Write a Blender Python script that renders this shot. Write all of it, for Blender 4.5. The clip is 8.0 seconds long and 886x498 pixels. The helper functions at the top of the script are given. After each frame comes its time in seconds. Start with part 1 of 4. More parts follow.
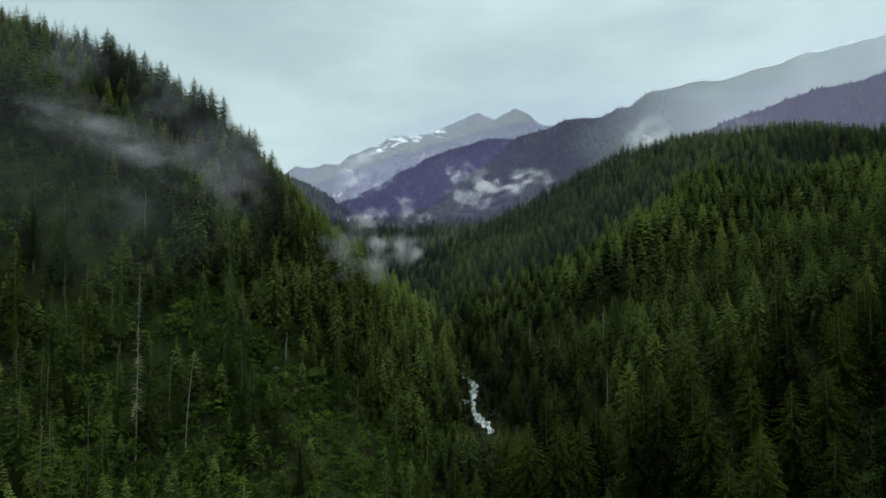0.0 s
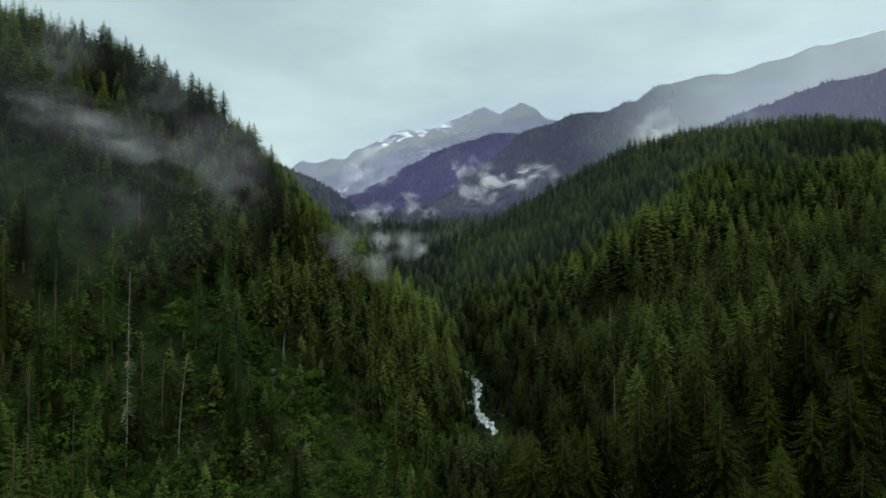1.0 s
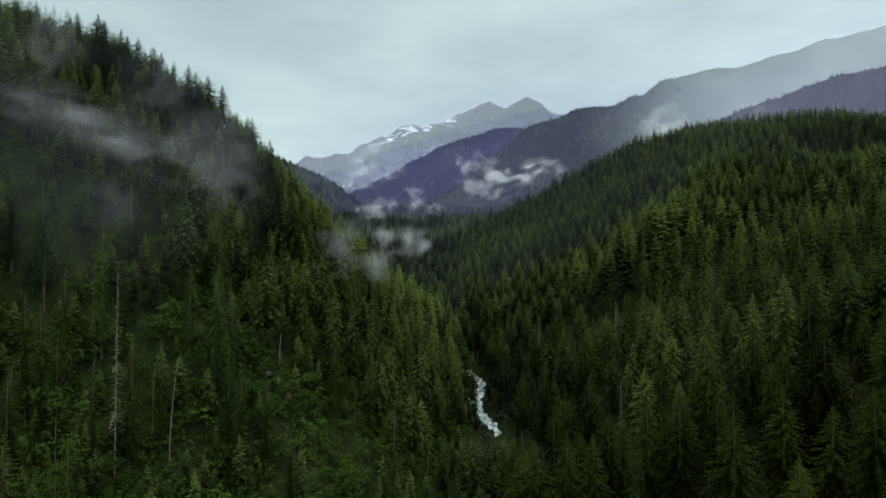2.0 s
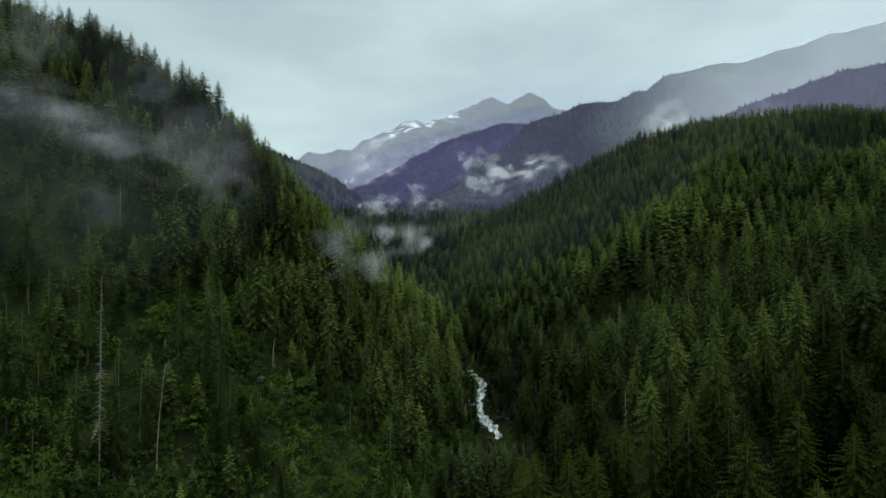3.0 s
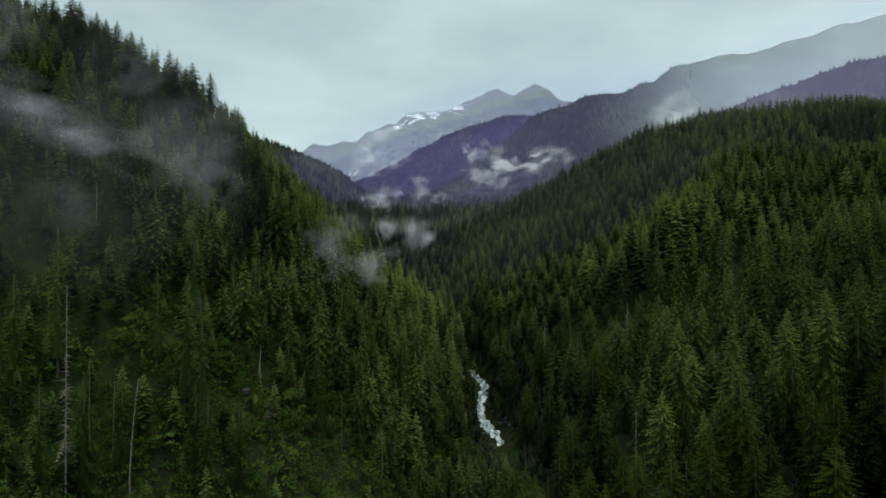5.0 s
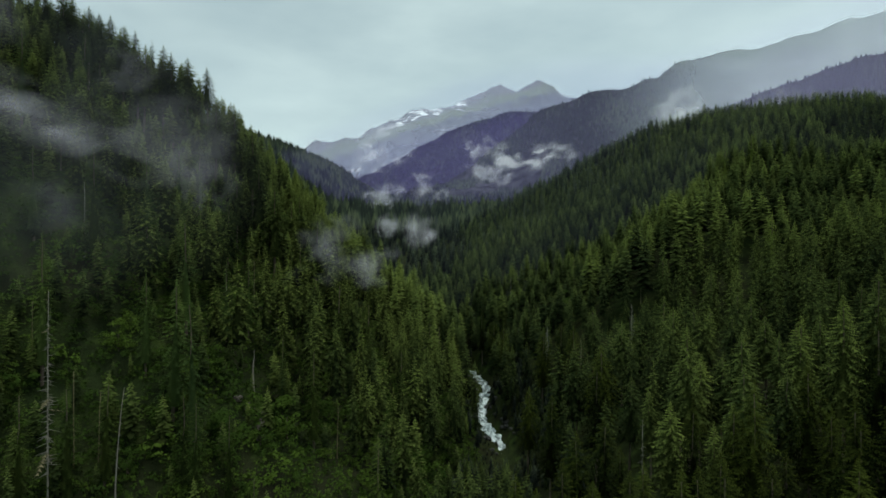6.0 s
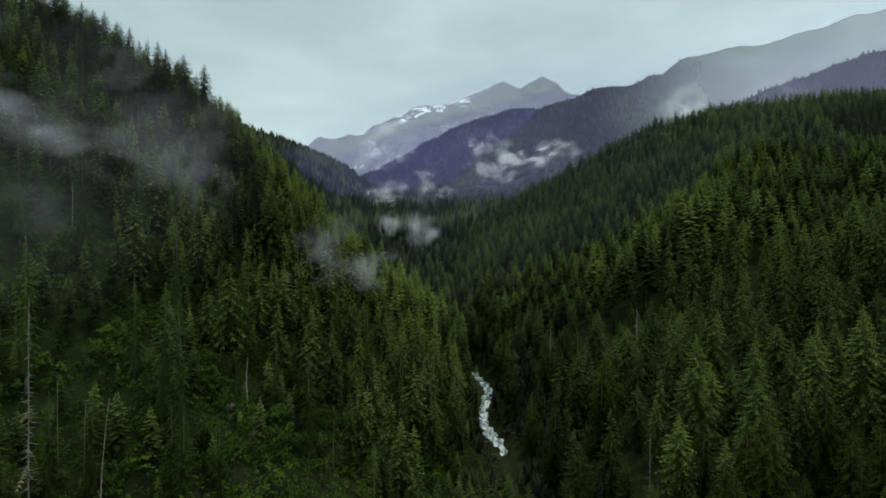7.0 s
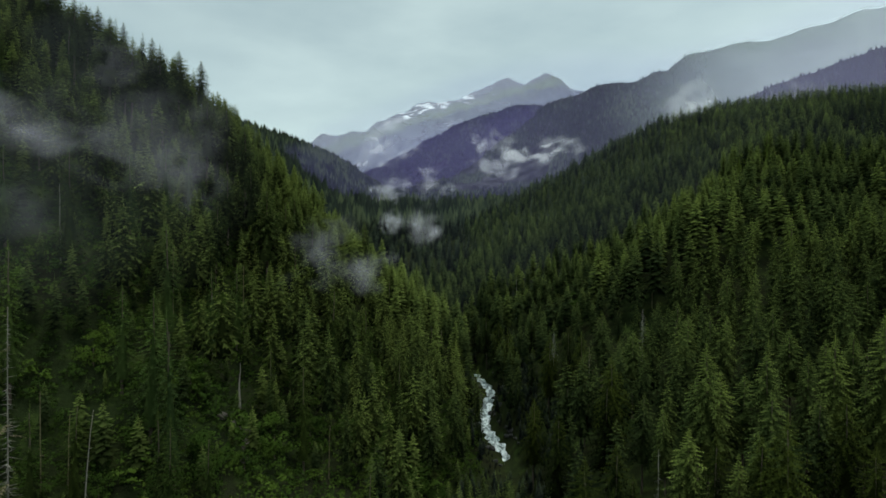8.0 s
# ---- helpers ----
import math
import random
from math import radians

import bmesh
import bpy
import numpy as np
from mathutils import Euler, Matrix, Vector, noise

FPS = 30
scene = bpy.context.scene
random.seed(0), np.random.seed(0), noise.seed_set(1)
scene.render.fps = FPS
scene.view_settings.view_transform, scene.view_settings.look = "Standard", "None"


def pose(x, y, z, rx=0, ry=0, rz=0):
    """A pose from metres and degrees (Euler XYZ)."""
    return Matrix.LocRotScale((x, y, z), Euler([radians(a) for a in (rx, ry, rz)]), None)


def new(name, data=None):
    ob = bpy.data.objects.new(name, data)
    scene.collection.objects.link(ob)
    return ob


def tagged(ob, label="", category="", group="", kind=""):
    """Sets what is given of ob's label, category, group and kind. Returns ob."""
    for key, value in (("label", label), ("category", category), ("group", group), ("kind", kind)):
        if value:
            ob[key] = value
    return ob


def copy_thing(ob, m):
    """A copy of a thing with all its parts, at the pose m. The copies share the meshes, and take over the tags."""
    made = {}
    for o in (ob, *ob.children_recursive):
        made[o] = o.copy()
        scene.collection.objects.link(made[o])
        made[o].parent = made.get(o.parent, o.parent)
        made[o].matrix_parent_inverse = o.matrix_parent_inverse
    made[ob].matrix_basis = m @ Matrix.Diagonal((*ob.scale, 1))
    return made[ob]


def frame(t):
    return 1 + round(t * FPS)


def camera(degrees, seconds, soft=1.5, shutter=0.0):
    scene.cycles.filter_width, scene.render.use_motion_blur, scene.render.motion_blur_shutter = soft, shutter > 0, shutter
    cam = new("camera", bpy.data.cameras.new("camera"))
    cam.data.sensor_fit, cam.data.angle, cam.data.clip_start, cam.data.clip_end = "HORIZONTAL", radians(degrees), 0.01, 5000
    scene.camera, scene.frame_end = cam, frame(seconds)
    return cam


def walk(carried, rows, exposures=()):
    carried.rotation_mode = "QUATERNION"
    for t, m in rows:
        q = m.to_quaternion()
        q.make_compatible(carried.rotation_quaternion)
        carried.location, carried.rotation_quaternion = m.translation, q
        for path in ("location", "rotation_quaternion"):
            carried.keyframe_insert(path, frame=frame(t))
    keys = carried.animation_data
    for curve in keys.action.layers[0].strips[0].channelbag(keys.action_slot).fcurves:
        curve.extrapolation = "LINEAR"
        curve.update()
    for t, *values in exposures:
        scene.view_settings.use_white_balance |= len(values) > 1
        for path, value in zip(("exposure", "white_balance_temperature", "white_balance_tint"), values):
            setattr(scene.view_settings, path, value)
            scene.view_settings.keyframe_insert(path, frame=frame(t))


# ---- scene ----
# A drone climbs slowly up a misty alpine valley: two forested slopes, a white
# torrent between them, hazy ridges and a snow-flecked mountain behind.

# ---- camera ----
cam = camera(76.2, 8.0, soft=1.7)
METRES, EYE, TILT, LEAN, TURN = 36.0, 66.0, 2.5, 0.0, 0.0
ROWS = [
    (0.0, 0.0, 0.0, 0.0, -0.0, -0.0, -0.0),
    (0.5, 0.0145, 0.0599, 0.0131, 0.3, -0.27, -0.01),
    (1.0, 0.0281, 0.1206, 0.0265, 0.59, -0.54, -0.03),
    (1.5, 0.0415, 0.1813, 0.0399, 0.88, -0.81, -0.05),
    (3.0, 0.0796, 0.3631, 0.0839, 1.34, -1.47, -0.07),
    (3.5, 0.0895, 0.4231, 0.0987, 1.46, -1.68, -0.1),
    (4.0, 0.1004, 0.483, 0.1139, 1.6, -1.87, -0.12),
    (4.5, 0.1101, 0.5422, 0.1299, 1.71, -2.07, -0.15),
    (6.0, 0.1386, 0.7187, 0.1766, 2.13, -2.64, -0.2),
    (6.5, 0.1471, 0.7774, 0.1928, 2.3, -2.79, -0.22),
    (7.0, 0.1557, 0.8366, 0.209, 2.47, -2.95, -0.25),
    (7.5, 0.1643, 0.895, 0.2252, 2.65, -3.11, -0.27),
    (8.0, 0.1723, 0.9544, 0.2411, 2.83, -3.29, -0.3),
]
walk(cam, [(t, pose(0, 0, EYE, TILT, LEAN, TURN) @ pose(METRES * x, METRES * y, METRES * z, 90 + pitch, roll, yaw)) for t, x, y, z, yaw, pitch, roll in ROWS], exposures=((0.0, 0.0), (4.0, -0.05), (8.0, -0.10)))

# ---- light: an overcast sky and a weak, very wide sun behind the cloud ----
SUN_UP, SUN_TURN = 74.0, 115.0
world = bpy.data.worlds.new("overcast_sky")
scene.world = world
world.use_nodes = True
wn, wl = world.node_tree.nodes, world.node_tree.links
wn.clear()


def wnode(kind, **inputs):
    n = wn.new(kind)
    for k, v in inputs.items():
        n.inputs[k.replace("_", " ")].default_value = v
    return n


w_out, w_add = wn.new("ShaderNodeOutputWorld"), wn.new("ShaderNodeAddShader")
w_blue, w_cloud = wnode("ShaderNodeBackground", Strength=0.05), wnode("ShaderNodeBackground", Strength=0.93)
sky = wn.new("ShaderNodeTexSky")
sky.sky_type, sky.sun_disc = "NISHITA", False
sky.sun_elevation, sky.sun_rotation = radians(SUN_UP), radians(SUN_TURN)
w_coord, w_map = wn.new("ShaderNodeTexCoord"), wn.new("ShaderNodeMapping")
w_map.inputs["Scale"].default_value = (2.2, 2.2, 6.5)
w_map.inputs["Location"].default_value = (0.35, 0.1, 0.2)
w_noise = wnode("ShaderNodeTexNoise", Scale=1.5, Detail=5.0, Roughness=0.5)
w_ramp = wn.new("ShaderNodeValToRGB")
for i, (at, c) in enumerate(((0.3, (0.53, 0.685, 0.63)), (0.5, (0.65, 0.815, 0.74)), (0.72, (0.80, 0.985, 0.885)))):
    stop = w_ramp.color_ramp.elements[i] if i < 2 else w_ramp.color_ramp.elements.new(at)
    stop.position, stop.color = at, (*c, 1)
wl.new(w_coord.outputs["Generated"], w_map.inputs["Vector"])
wl.new(w_map.outputs["Vector"], w_noise.inputs["Vector"])
wl.new(w_noise.outputs["Fac"], w_ramp.inputs["Fac"])
wl.new(w_ramp.outputs["Color"], w_cloud.inputs["Color"])
# an even overcast sky is about three times as bright overhead as low down
w_split, w_up = wn.new("ShaderNodeSeparateXYZ"), wn.new("ShaderNodeMapRange")
w_up.interpolation_type = "SMOOTHSTEP"
for key, v in (("From Min", 0.36), ("From Max", 1.0), ("To Min", 0.65), ("To Max", 2.5)):
    w_up.inputs[key].default_value = v
wl.new(w_coord.outputs["Generated"], w_split.inputs[0])
wl.new(w_split.outputs["Z"], w_up.inputs["Value"])
w_side = wn.new("ShaderNodeMath")
w_side.operation = "MULTIPLY_ADD"
w_side.inputs[1].default_value = 0.07
wl.new(w_split.outputs["X"], w_side.inputs[0])
wl.new(w_up.outputs["Result"], w_side.inputs[2])
wl.new(w_side.outputs[0], w_cloud.inputs["Strength"])
wl.new(sky.outputs["Color"], w_blue.inputs["Color"])
wl.new(w_blue.outputs["Background"], w_add.inputs[0])
wl.new(w_cloud.outputs["Background"], w_add.inputs[1])
wl.new(w_add.outputs["Shader"], w_out.inputs["Surface"])

sun = new("sun", bpy.data.lights.new("sun", "SUN"))
sun.data.energy, sun.data.angle, sun.data.color = 1.5, radians(14), (1.0, 0.97, 0.9)
sun.matrix_world = pose(0, 0, 400, 90 - SUN_UP, 0, 180 - SUN_TURN)


# ---- materials ----
class Mat:
    """A node material with short ways to add nodes."""

    def __init__(self, name):
        self.m = bpy.data.materials.new(name)
        self.m.use_nodes = True
        self.t = self.m.node_tree
        self.n = self.t.nodes
        self.n.clear()
        self.out = self.n.new("ShaderNodeOutputMaterial")

    def node(self, kind, **inputs):
        n = self.n.new(kind)
        for k, v in inputs.items():
            s = n.inputs[k.replace("_", " ")]
            if isinstance(v, bpy.types.NodeSocket):
                self.t.links.new(v, s)
            else:
                s.default_value = v
        return n

    def noise(self, scale, detail=4.0, coord="Object", rough=0.55, stretch=(1, 1, 1), distortion=0.0):
        c = self.n.new("ShaderNodeTexCoord")
        p = self.node("ShaderNodeMapping", Vector=c.outputs[coord])
        p.inputs["Scale"].default_value = stretch
        return self.node("ShaderNodeTexNoise", Vector=p.outputs[0], Scale=scale, Detail=detail, Roughness=rough, Distortion=distortion).outputs["Fac"]

    def ramp(self, fac, stops):
        r = self.node("ShaderNodeValToRGB", Fac=fac)
        e = r.color_ramp.elements
        while len(e) < len(stops):
            e.new(0.5)
        for i, (at, c) in enumerate(stops):
            e[i].position = at
            e[i].color = (*c, 1) if len(c) == 3 else c
        return r.outputs["Color"]

    def mix(self, fac, a, b, mode="MIX"):
        n = self.n.new("ShaderNodeMix")
        n.data_type, n.blend_type = "RGBA", mode
        for s, v in ((n.inputs[0], fac), (n.inputs[6], a), (n.inputs[7], b)):
            if isinstance(v, bpy.types.NodeSocket):
                self.t.links.new(v, s)
            else:
                s.default_value = v if not isinstance(v, tuple) else (*v, 1)
        return n.outputs[2]

    def math(self, op, a, b=0.0, clamp=False):
        n = self.n.new("ShaderNodeMath")
        n.operation, n.use_clamp = op, clamp
        for s, v in zip(n.inputs, (a, b)):
            if isinstance(v, bpy.types.NodeSocket):
                self.t.links.new(v, s)
            else:
                s.default_value = v
        return n.outputs[0]

    def surface(self, color, rough=0.8, bump=None, strength=0.4, distance=0.1, spec=0.05):
        b = self.node("ShaderNodeBsdfPrincipled", Base_Color=color, Roughness=rough)
        b.inputs["Specular IOR Level"].default_value = spec
        if bump is not None:
            k = self.node("ShaderNodeBump", Height=bump, Strength=strength, Distance=distance)
            self.t.links.new(k.outputs["Normal"], b.inputs["Normal"])
        return self.close(b)

    def close(self, shader):
        self.t.links.new(shader.outputs[0], self.out.inputs["Surface"])
        return self.m


def foliage(name, dark, mid, light, own):
    """Needles or leaves. own: the hue of a tree goes by the object (True) or by the mesh's tint attribute (False)."""
    k = Mat(name)
    if own:
        tint = k.n.new("ShaderNodeObjectInfo").outputs["Random"]
    else:
        a = k.n.new("ShaderNodeAttribute")
        a.attribute_name = "tint"
        tint = a.outputs["Fac"]
    isle = k.n.new("ShaderNodeNewGeometry").outputs["Random Per Island"]
    light_share = k.n.new("ShaderNodeAttribute")
    light_share.attribute_name = "crown_light"
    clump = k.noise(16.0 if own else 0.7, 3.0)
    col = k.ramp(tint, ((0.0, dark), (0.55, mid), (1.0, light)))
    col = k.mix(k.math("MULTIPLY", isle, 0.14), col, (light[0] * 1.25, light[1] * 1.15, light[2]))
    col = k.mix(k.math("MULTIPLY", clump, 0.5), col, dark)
    # dark low and deep in the crown: shade put into the colour
    col = k.mix(k.math("MULTIPLY", light_share.outputs["Fac"], 1.0, True), tuple(0.22 * v for v in dark), col)
    lit = k.math("MULTIPLY", k.math("SUBTRACT", light_share.outputs["Fac"], 0.8), 0.75, True)
    col = k.mix(k.math("MULTIPLY", lit, 0.55), col, (light[0] * 1.5, light[1] * 1.42, light[2] * 1.3))  # light painted on the tops; young growth on the tips
    d = k.node("ShaderNodeBsdfDiffuse", Color=col, Roughness=0.6)
    s = k.node("ShaderNodeBsdfTranslucent", Color=col)
    m = k.node("ShaderNodeMixShader", Fac=0.22)
    k.t.links.new(d.outputs[0], m.inputs[1])
    k.t.links.new(s.outputs[0], m.inputs[2])
    return k.close(m)


def plain_noise(name, scale, stops, rough=0.9, bump=0.4, distance=0.1, stretch=(1, 1, 1)):
    k = Mat(name)
    f = k.noise(scale, 6.0, stretch=stretch)
    g = k.noise(scale * 7.3, 5.0, stretch=stretch)
    col = k.mix(0.35, k.ramp(f, stops), k.ramp(g, stops))
    return k.surface(col, rough, g, bump, distance)


SPRUCE = ((0.024, 0.037, 0.016), (0.060, 0.084, 0.025), (0.140, 0.176, 0.042))
# spruce green darkened and blued: gorge shade and far haze painted in
SPRUCE_SHADED = ((0.014, 0.019, 0.018), (0.038, 0.050, 0.038), (0.095, 0.115, 0.070))
LEAF = ((0.018, 0.034, 0.009), (0.036, 0.066, 0.013), (0.080, 0.124, 0.020))
# shaded and lit copies of the spruce green: near and gorge trees darkest
needles_own = foliage("shaded_spruce_needles", (0.008, 0.012, 0.005), (0.018, 0.027, 0.007), (0.066, 0.084, 0.016), True)
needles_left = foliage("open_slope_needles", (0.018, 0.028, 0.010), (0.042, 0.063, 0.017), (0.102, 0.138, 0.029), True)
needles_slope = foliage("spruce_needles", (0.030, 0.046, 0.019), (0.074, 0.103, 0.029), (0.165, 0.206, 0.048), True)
# a greener, lit copy of the spruce colour for the upper left slope
needles_light = foliage("lit_spruce_needles", (0.042, 0.070, 0.026), (0.080, 0.126, 0.034), (0.145, 0.205, 0.046), True)
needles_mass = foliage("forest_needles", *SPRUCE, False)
# a duller, bluer copy for far woods: distance haze put into the colour
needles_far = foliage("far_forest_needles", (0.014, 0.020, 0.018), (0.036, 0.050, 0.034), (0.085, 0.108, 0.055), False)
needles_dark = foliage("shaded_slope_needles", *SPRUCE_SHADED, False)
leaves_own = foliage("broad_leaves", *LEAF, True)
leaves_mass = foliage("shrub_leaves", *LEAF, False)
larch_own = foliage("larch_needles", (0.14, 0.19, 0.035), (0.16, 0.215, 0.04), (0.18, 0.24, 0.045), True)
bark = plain_noise("spruce_bark", 1.6, ((0.3, (0.05, 0.038, 0.03)), (0.7, (0.13, 0.10, 0.08))), stretch=(3, 3, 0.4))
dead_wood = plain_noise("weathered_dead_wood", 1.2, ((0.3, (0.12, 0.105, 0.09)), (0.7, (0.27, 0.245, 0.215))), stretch=(3, 3, 0.3))
rock = plain_noise("grey_rock", 0.8, ((0.3, (0.04, 0.036, 0.03)), (0.7, (0.115, 0.10, 0.084))), bump=0.8, distance=0.4)
wet_rock = plain_noise("wet_dark_rock", 0.8, ((0.3, (0.014, 0.014, 0.014)), (0.7, (0.05, 0.048, 0.045))), rough=0.4)

k = Mat("forest_floor")
f1, f2, f3 = k.noise(0.03, 4.0), k.noise(0.22, 6.0), k.noise(2.2, 4.0)
col = k.ramp(f2, ((0.3, (0.009, 0.013, 0.006)), (0.55, (0.018, 0.028, 0.009)), (0.75, (0.050, 0.078, 0.017))))
col = k.mix(k.math("MULTIPLY", f3, 0.5), col, (0.014, 0.014, 0.009))
col = k.mix(k.ramp(f1, ((0.42, (0, 0, 0)), (0.62, (0.5, 0.5, 0.5)))), col, (0.018, 0.015, 0.010))
floor_mat = k.surface(col, 0.95, f3, 0.8, 0.35, 0.0)


def mountain_mat(name, wood, meadow, stone, meadow_from, stone_from, snow=None, lean=0.0):
    """Ground of a far ridge: wood below, meadow above it, scree higher still (heights in metres, that rise with x by lean).
    snow: from x to x a band of old snow in streaks that follow the strata."""
    k = Mat(name)
    geo = k.n.new("ShaderNodeNewGeometry")
    xyz = k.node("ShaderNodeSeparateXYZ", Vector=geo.outputs["Position"])
    a, b = k.noise(0.006, 6.0), k.noise(0.025, 7.0)
    height = k.math("SUBTRACT", xyz.outputs["Z"], k.math("MULTIPLY", xyz.outputs["X"], lean))
    z = k.math("ADD", height, k.math("MULTIPLY", k.math("SUBTRACT", a, 0.5), 260.0))
    col = k.ramp(b, ((0.36, tuple(0.35 * v for v in wood)), (0.64, tuple(2.2 * v for v in wood))))
    grass = k.mix(b, tuple(0.55 * v for v in meadow), tuple(1.5 * v for v in meadow))
    col = k.mix(k.math("MULTIPLY", k.math("SUBTRACT", z, meadow_from), 0.025, True), col, grass)
    col = k.mix(k.math("MULTIPLY", k.math("SUBTRACT", z, stone_from), 0.02, True), col, k.mix(b, tuple(0.6 * v for v in stone), tuple(1.4 * v for v in stone)))
    if snow:
        c = k.n.new("ShaderNodeTexCoord")
        p = k.node("ShaderNodeMapping", Vector=c.outputs["Object"])
        p.inputs["Rotation"].default_value = (0, math.atan(lean) + 0.12, 0)
        p.inputs["Scale"].default_value = (0.35, 0.3, 1.5)
        streak = k.node("ShaderNodeTexNoise", Vector=p.outputs[0], Scale=0.034, Detail=7.0, Roughness=0.6, Distortion=0.5).outputs["Fac"]
        x = xyz.outputs["X"]
        along = k.math("MULTIPLY", k.math("MULTIPLY", k.math("SUBTRACT", x, snow[0]), 0.012, True), k.math("MULTIPLY", k.math("SUBTRACT", snow[1], x), 0.012, True))
        high = k.math("MULTIPLY", k.math("SUBTRACT", z, stone_from - 10.0), 0.012, True)
        cover = k.math("ADD", streak, k.math("MULTIPLY", k.math("SUBTRACT", k.math("MULTIPLY", along, high), 1.0), 0.17))
        col = k.mix(k.ramp(cover, ((0.525, (0, 0, 0)), (0.57, (1, 1, 1)))), col, (0.78, 0.80, 0.84))
    return k.surface(col, 0.95, b, 0.8, 16.0, 0.0)


near_ridge_mat = mountain_mat("wooded_ridge_ground", (0.018, 0.018, 0.019), (0.05, 0.075, 0.035), (0.10, 0.10, 0.09), 640, 900)
mid_ridge_mat = mountain_mat("wooded_mountain_ground", (0.018, 0.018, 0.020), (0.045, 0.060, 0.036), (0.09, 0.088, 0.085), 660, 900)
peak_mat = mountain_mat("bare_mountain_ground", (0.030, 0.034, 0.038), (0.085, 0.100, 0.058), (0.095, 0.094, 0.10), 960, 1040, (-560, 90), 0.30)

k = Mat("white_water")
f1, f2 = k.noise(0.35, 7.0, stretch=(1.6, 0.5, 1), distortion=1.2), k.noise(1.8, 6.0, distortion=0.8)
foam = k.ramp(k.mix(0.4, f1, f2), ((0.44, (0.03, 0.045, 0.045)), (0.51, (0.30, 0.35, 0.36)), (0.60, (0.72, 0.77, 0.79))))
water_mat = k.surface(foam, 0.35, f2, 0.8, 0.3, 0.5)


def mist_mat(name, dense, grain, color=(0.86, 0.84, 0.93), soft=1.75, stretch=(1, 1, 1.6)):
    """Thin cloud: lets most light through, scatters the rest both ways; it thins out to its rim and in ragged holes."""
    k = Mat(name)
    c = k.n.new("ShaderNodeTexCoord")
    p = k.node("ShaderNodeVectorMath", Vector=c.outputs["Generated"])
    p.operation = "SUBTRACT"
    p.inputs[1].default_value = (0.5, 0.5, 0.5)
    r = k.node("ShaderNodeVectorMath", Vector=p.outputs[0])
    r.operation = "LENGTH"
    rim = k.math("SUBTRACT", 1.0, k.math("MULTIPLY", r.outputs["Value"], 2.0), True)
    where = k.node("ShaderNodeMapping", Vector=k.n.new("ShaderNodeNewGeometry").outputs["Position"])
    where.inputs["Scale"].default_value = stretch
    where.inputs["Rotation"].default_value = (0, radians(25), 0)
    where.inputs["Location"].default_value = (137.0, 51.0, 83.0)
    n = k.node("ShaderNodeTexNoise", Vector=where.outputs[0], Scale=grain, Detail=7.0, Roughness=0.55, Distortion=0.3).outputs["Fac"]
    body = k.math("SUBTRACT", k.math("ADD", k.math("MULTIPLY", n, 2.7), k.math("MULTIPLY", rim, 1.0)), soft)
    fade = k.math("MULTIPLY", rim, 2.2, True)
    a = k.math("MULTIPLY", k.math("MULTIPLY", k.math("MULTIPLY", body, 1.5, True), fade), dense)
    return mist_shader(k, a, color)


def mist_shader(k, a, color):
    d = k.node("ShaderNodeBsdfDiffuse", Color=(*color, 1))
    s = k.node("ShaderNodeBsdfTranslucent", Color=(*color, 1))
    both = k.node("ShaderNodeMixShader", Fac=0.3)
    k.t.links.new(d.outputs[0], both.inputs[1])
    k.t.links.new(s.outputs[0], both.inputs[2])
    t = k.n.new("ShaderNodeBsdfTransparent")
    m = k.node("ShaderNodeMixShader", Fac=a)
    k.t.links.new(t.outputs[0], m.inputs[1])
    k.t.links.new(both.outputs[0], m.inputs[2])
    return k.close(m)


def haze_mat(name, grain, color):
    """A tinted sheet that paints the haze of distance, in slow drifts; the mesh says how thick it is where."""
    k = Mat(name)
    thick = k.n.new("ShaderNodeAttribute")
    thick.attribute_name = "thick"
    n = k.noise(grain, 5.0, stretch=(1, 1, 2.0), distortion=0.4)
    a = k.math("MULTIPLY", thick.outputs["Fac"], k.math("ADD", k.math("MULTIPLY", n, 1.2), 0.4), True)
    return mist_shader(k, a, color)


# ---- the lie of the land ----
def lattice(ix, iy, seed):
    h = (ix * 374761393 + iy * 668265263 + seed * 1274126177) & 0xFFFFFFFF
    h = ((h ^ (h >> 13)) * 1274126177) & 0xFFFFFFFF
    return ((h ^ (h >> 16)) & 0xFFFF) / 65535.0


def value_noise(x, y, seed):
    x, y = np.asarray(x, float), np.asarray(y, float)
    ix, iy = np.floor(x).astype(np.int64), np.floor(y).astype(np.int64)
    u, v = x - ix, y - iy
    u, v = u * u * (3 - 2 * u), v * v * (3 - 2 * v)
    a, b = lattice(ix, iy, seed), lattice(ix + 1, iy, seed)
    c, d = lattice(ix, iy + 1, seed), lattice(ix + 1, iy + 1, seed)
    return (a * (1 - u) + b * u) * (1 - v) + (c * (1 - u) + d * u) * v - 0.5


def rough(x, y, size, octaves=4, seed=1):
    total, amp = 0.0, 1.0
    for o in range(octaves):
        total = total + amp * value_noise(x / size, y / size, seed + o)
        size, amp = size / 2.07, amp * 0.5
    return total


def smooth(v, a, b):
    s = np.clip((v - a) / (b - a), 0, 1)
    return s * s * (3 - 2 * s)


def stream_x(y):
    return np.interp(y, (-400, 0, 100, 150, 200, 217, 227, 239, 253, 274, 287, 320, 414, 560, 745, 990, 1300, 2000), (40, 10, 5, 12, 20, 18.3, 15.5, 12.5, 13, 16, 13, 4, -8, -20, -40, -62, -80, -100))


def stream_z(y):
    return np.interp(y, (-400, 100, 225, 290, 414, 560, 745, 990, 1300, 2000, 4800), (-12, 0, 6, 12, 36, 58, 88, 128, 165, 215, 260))


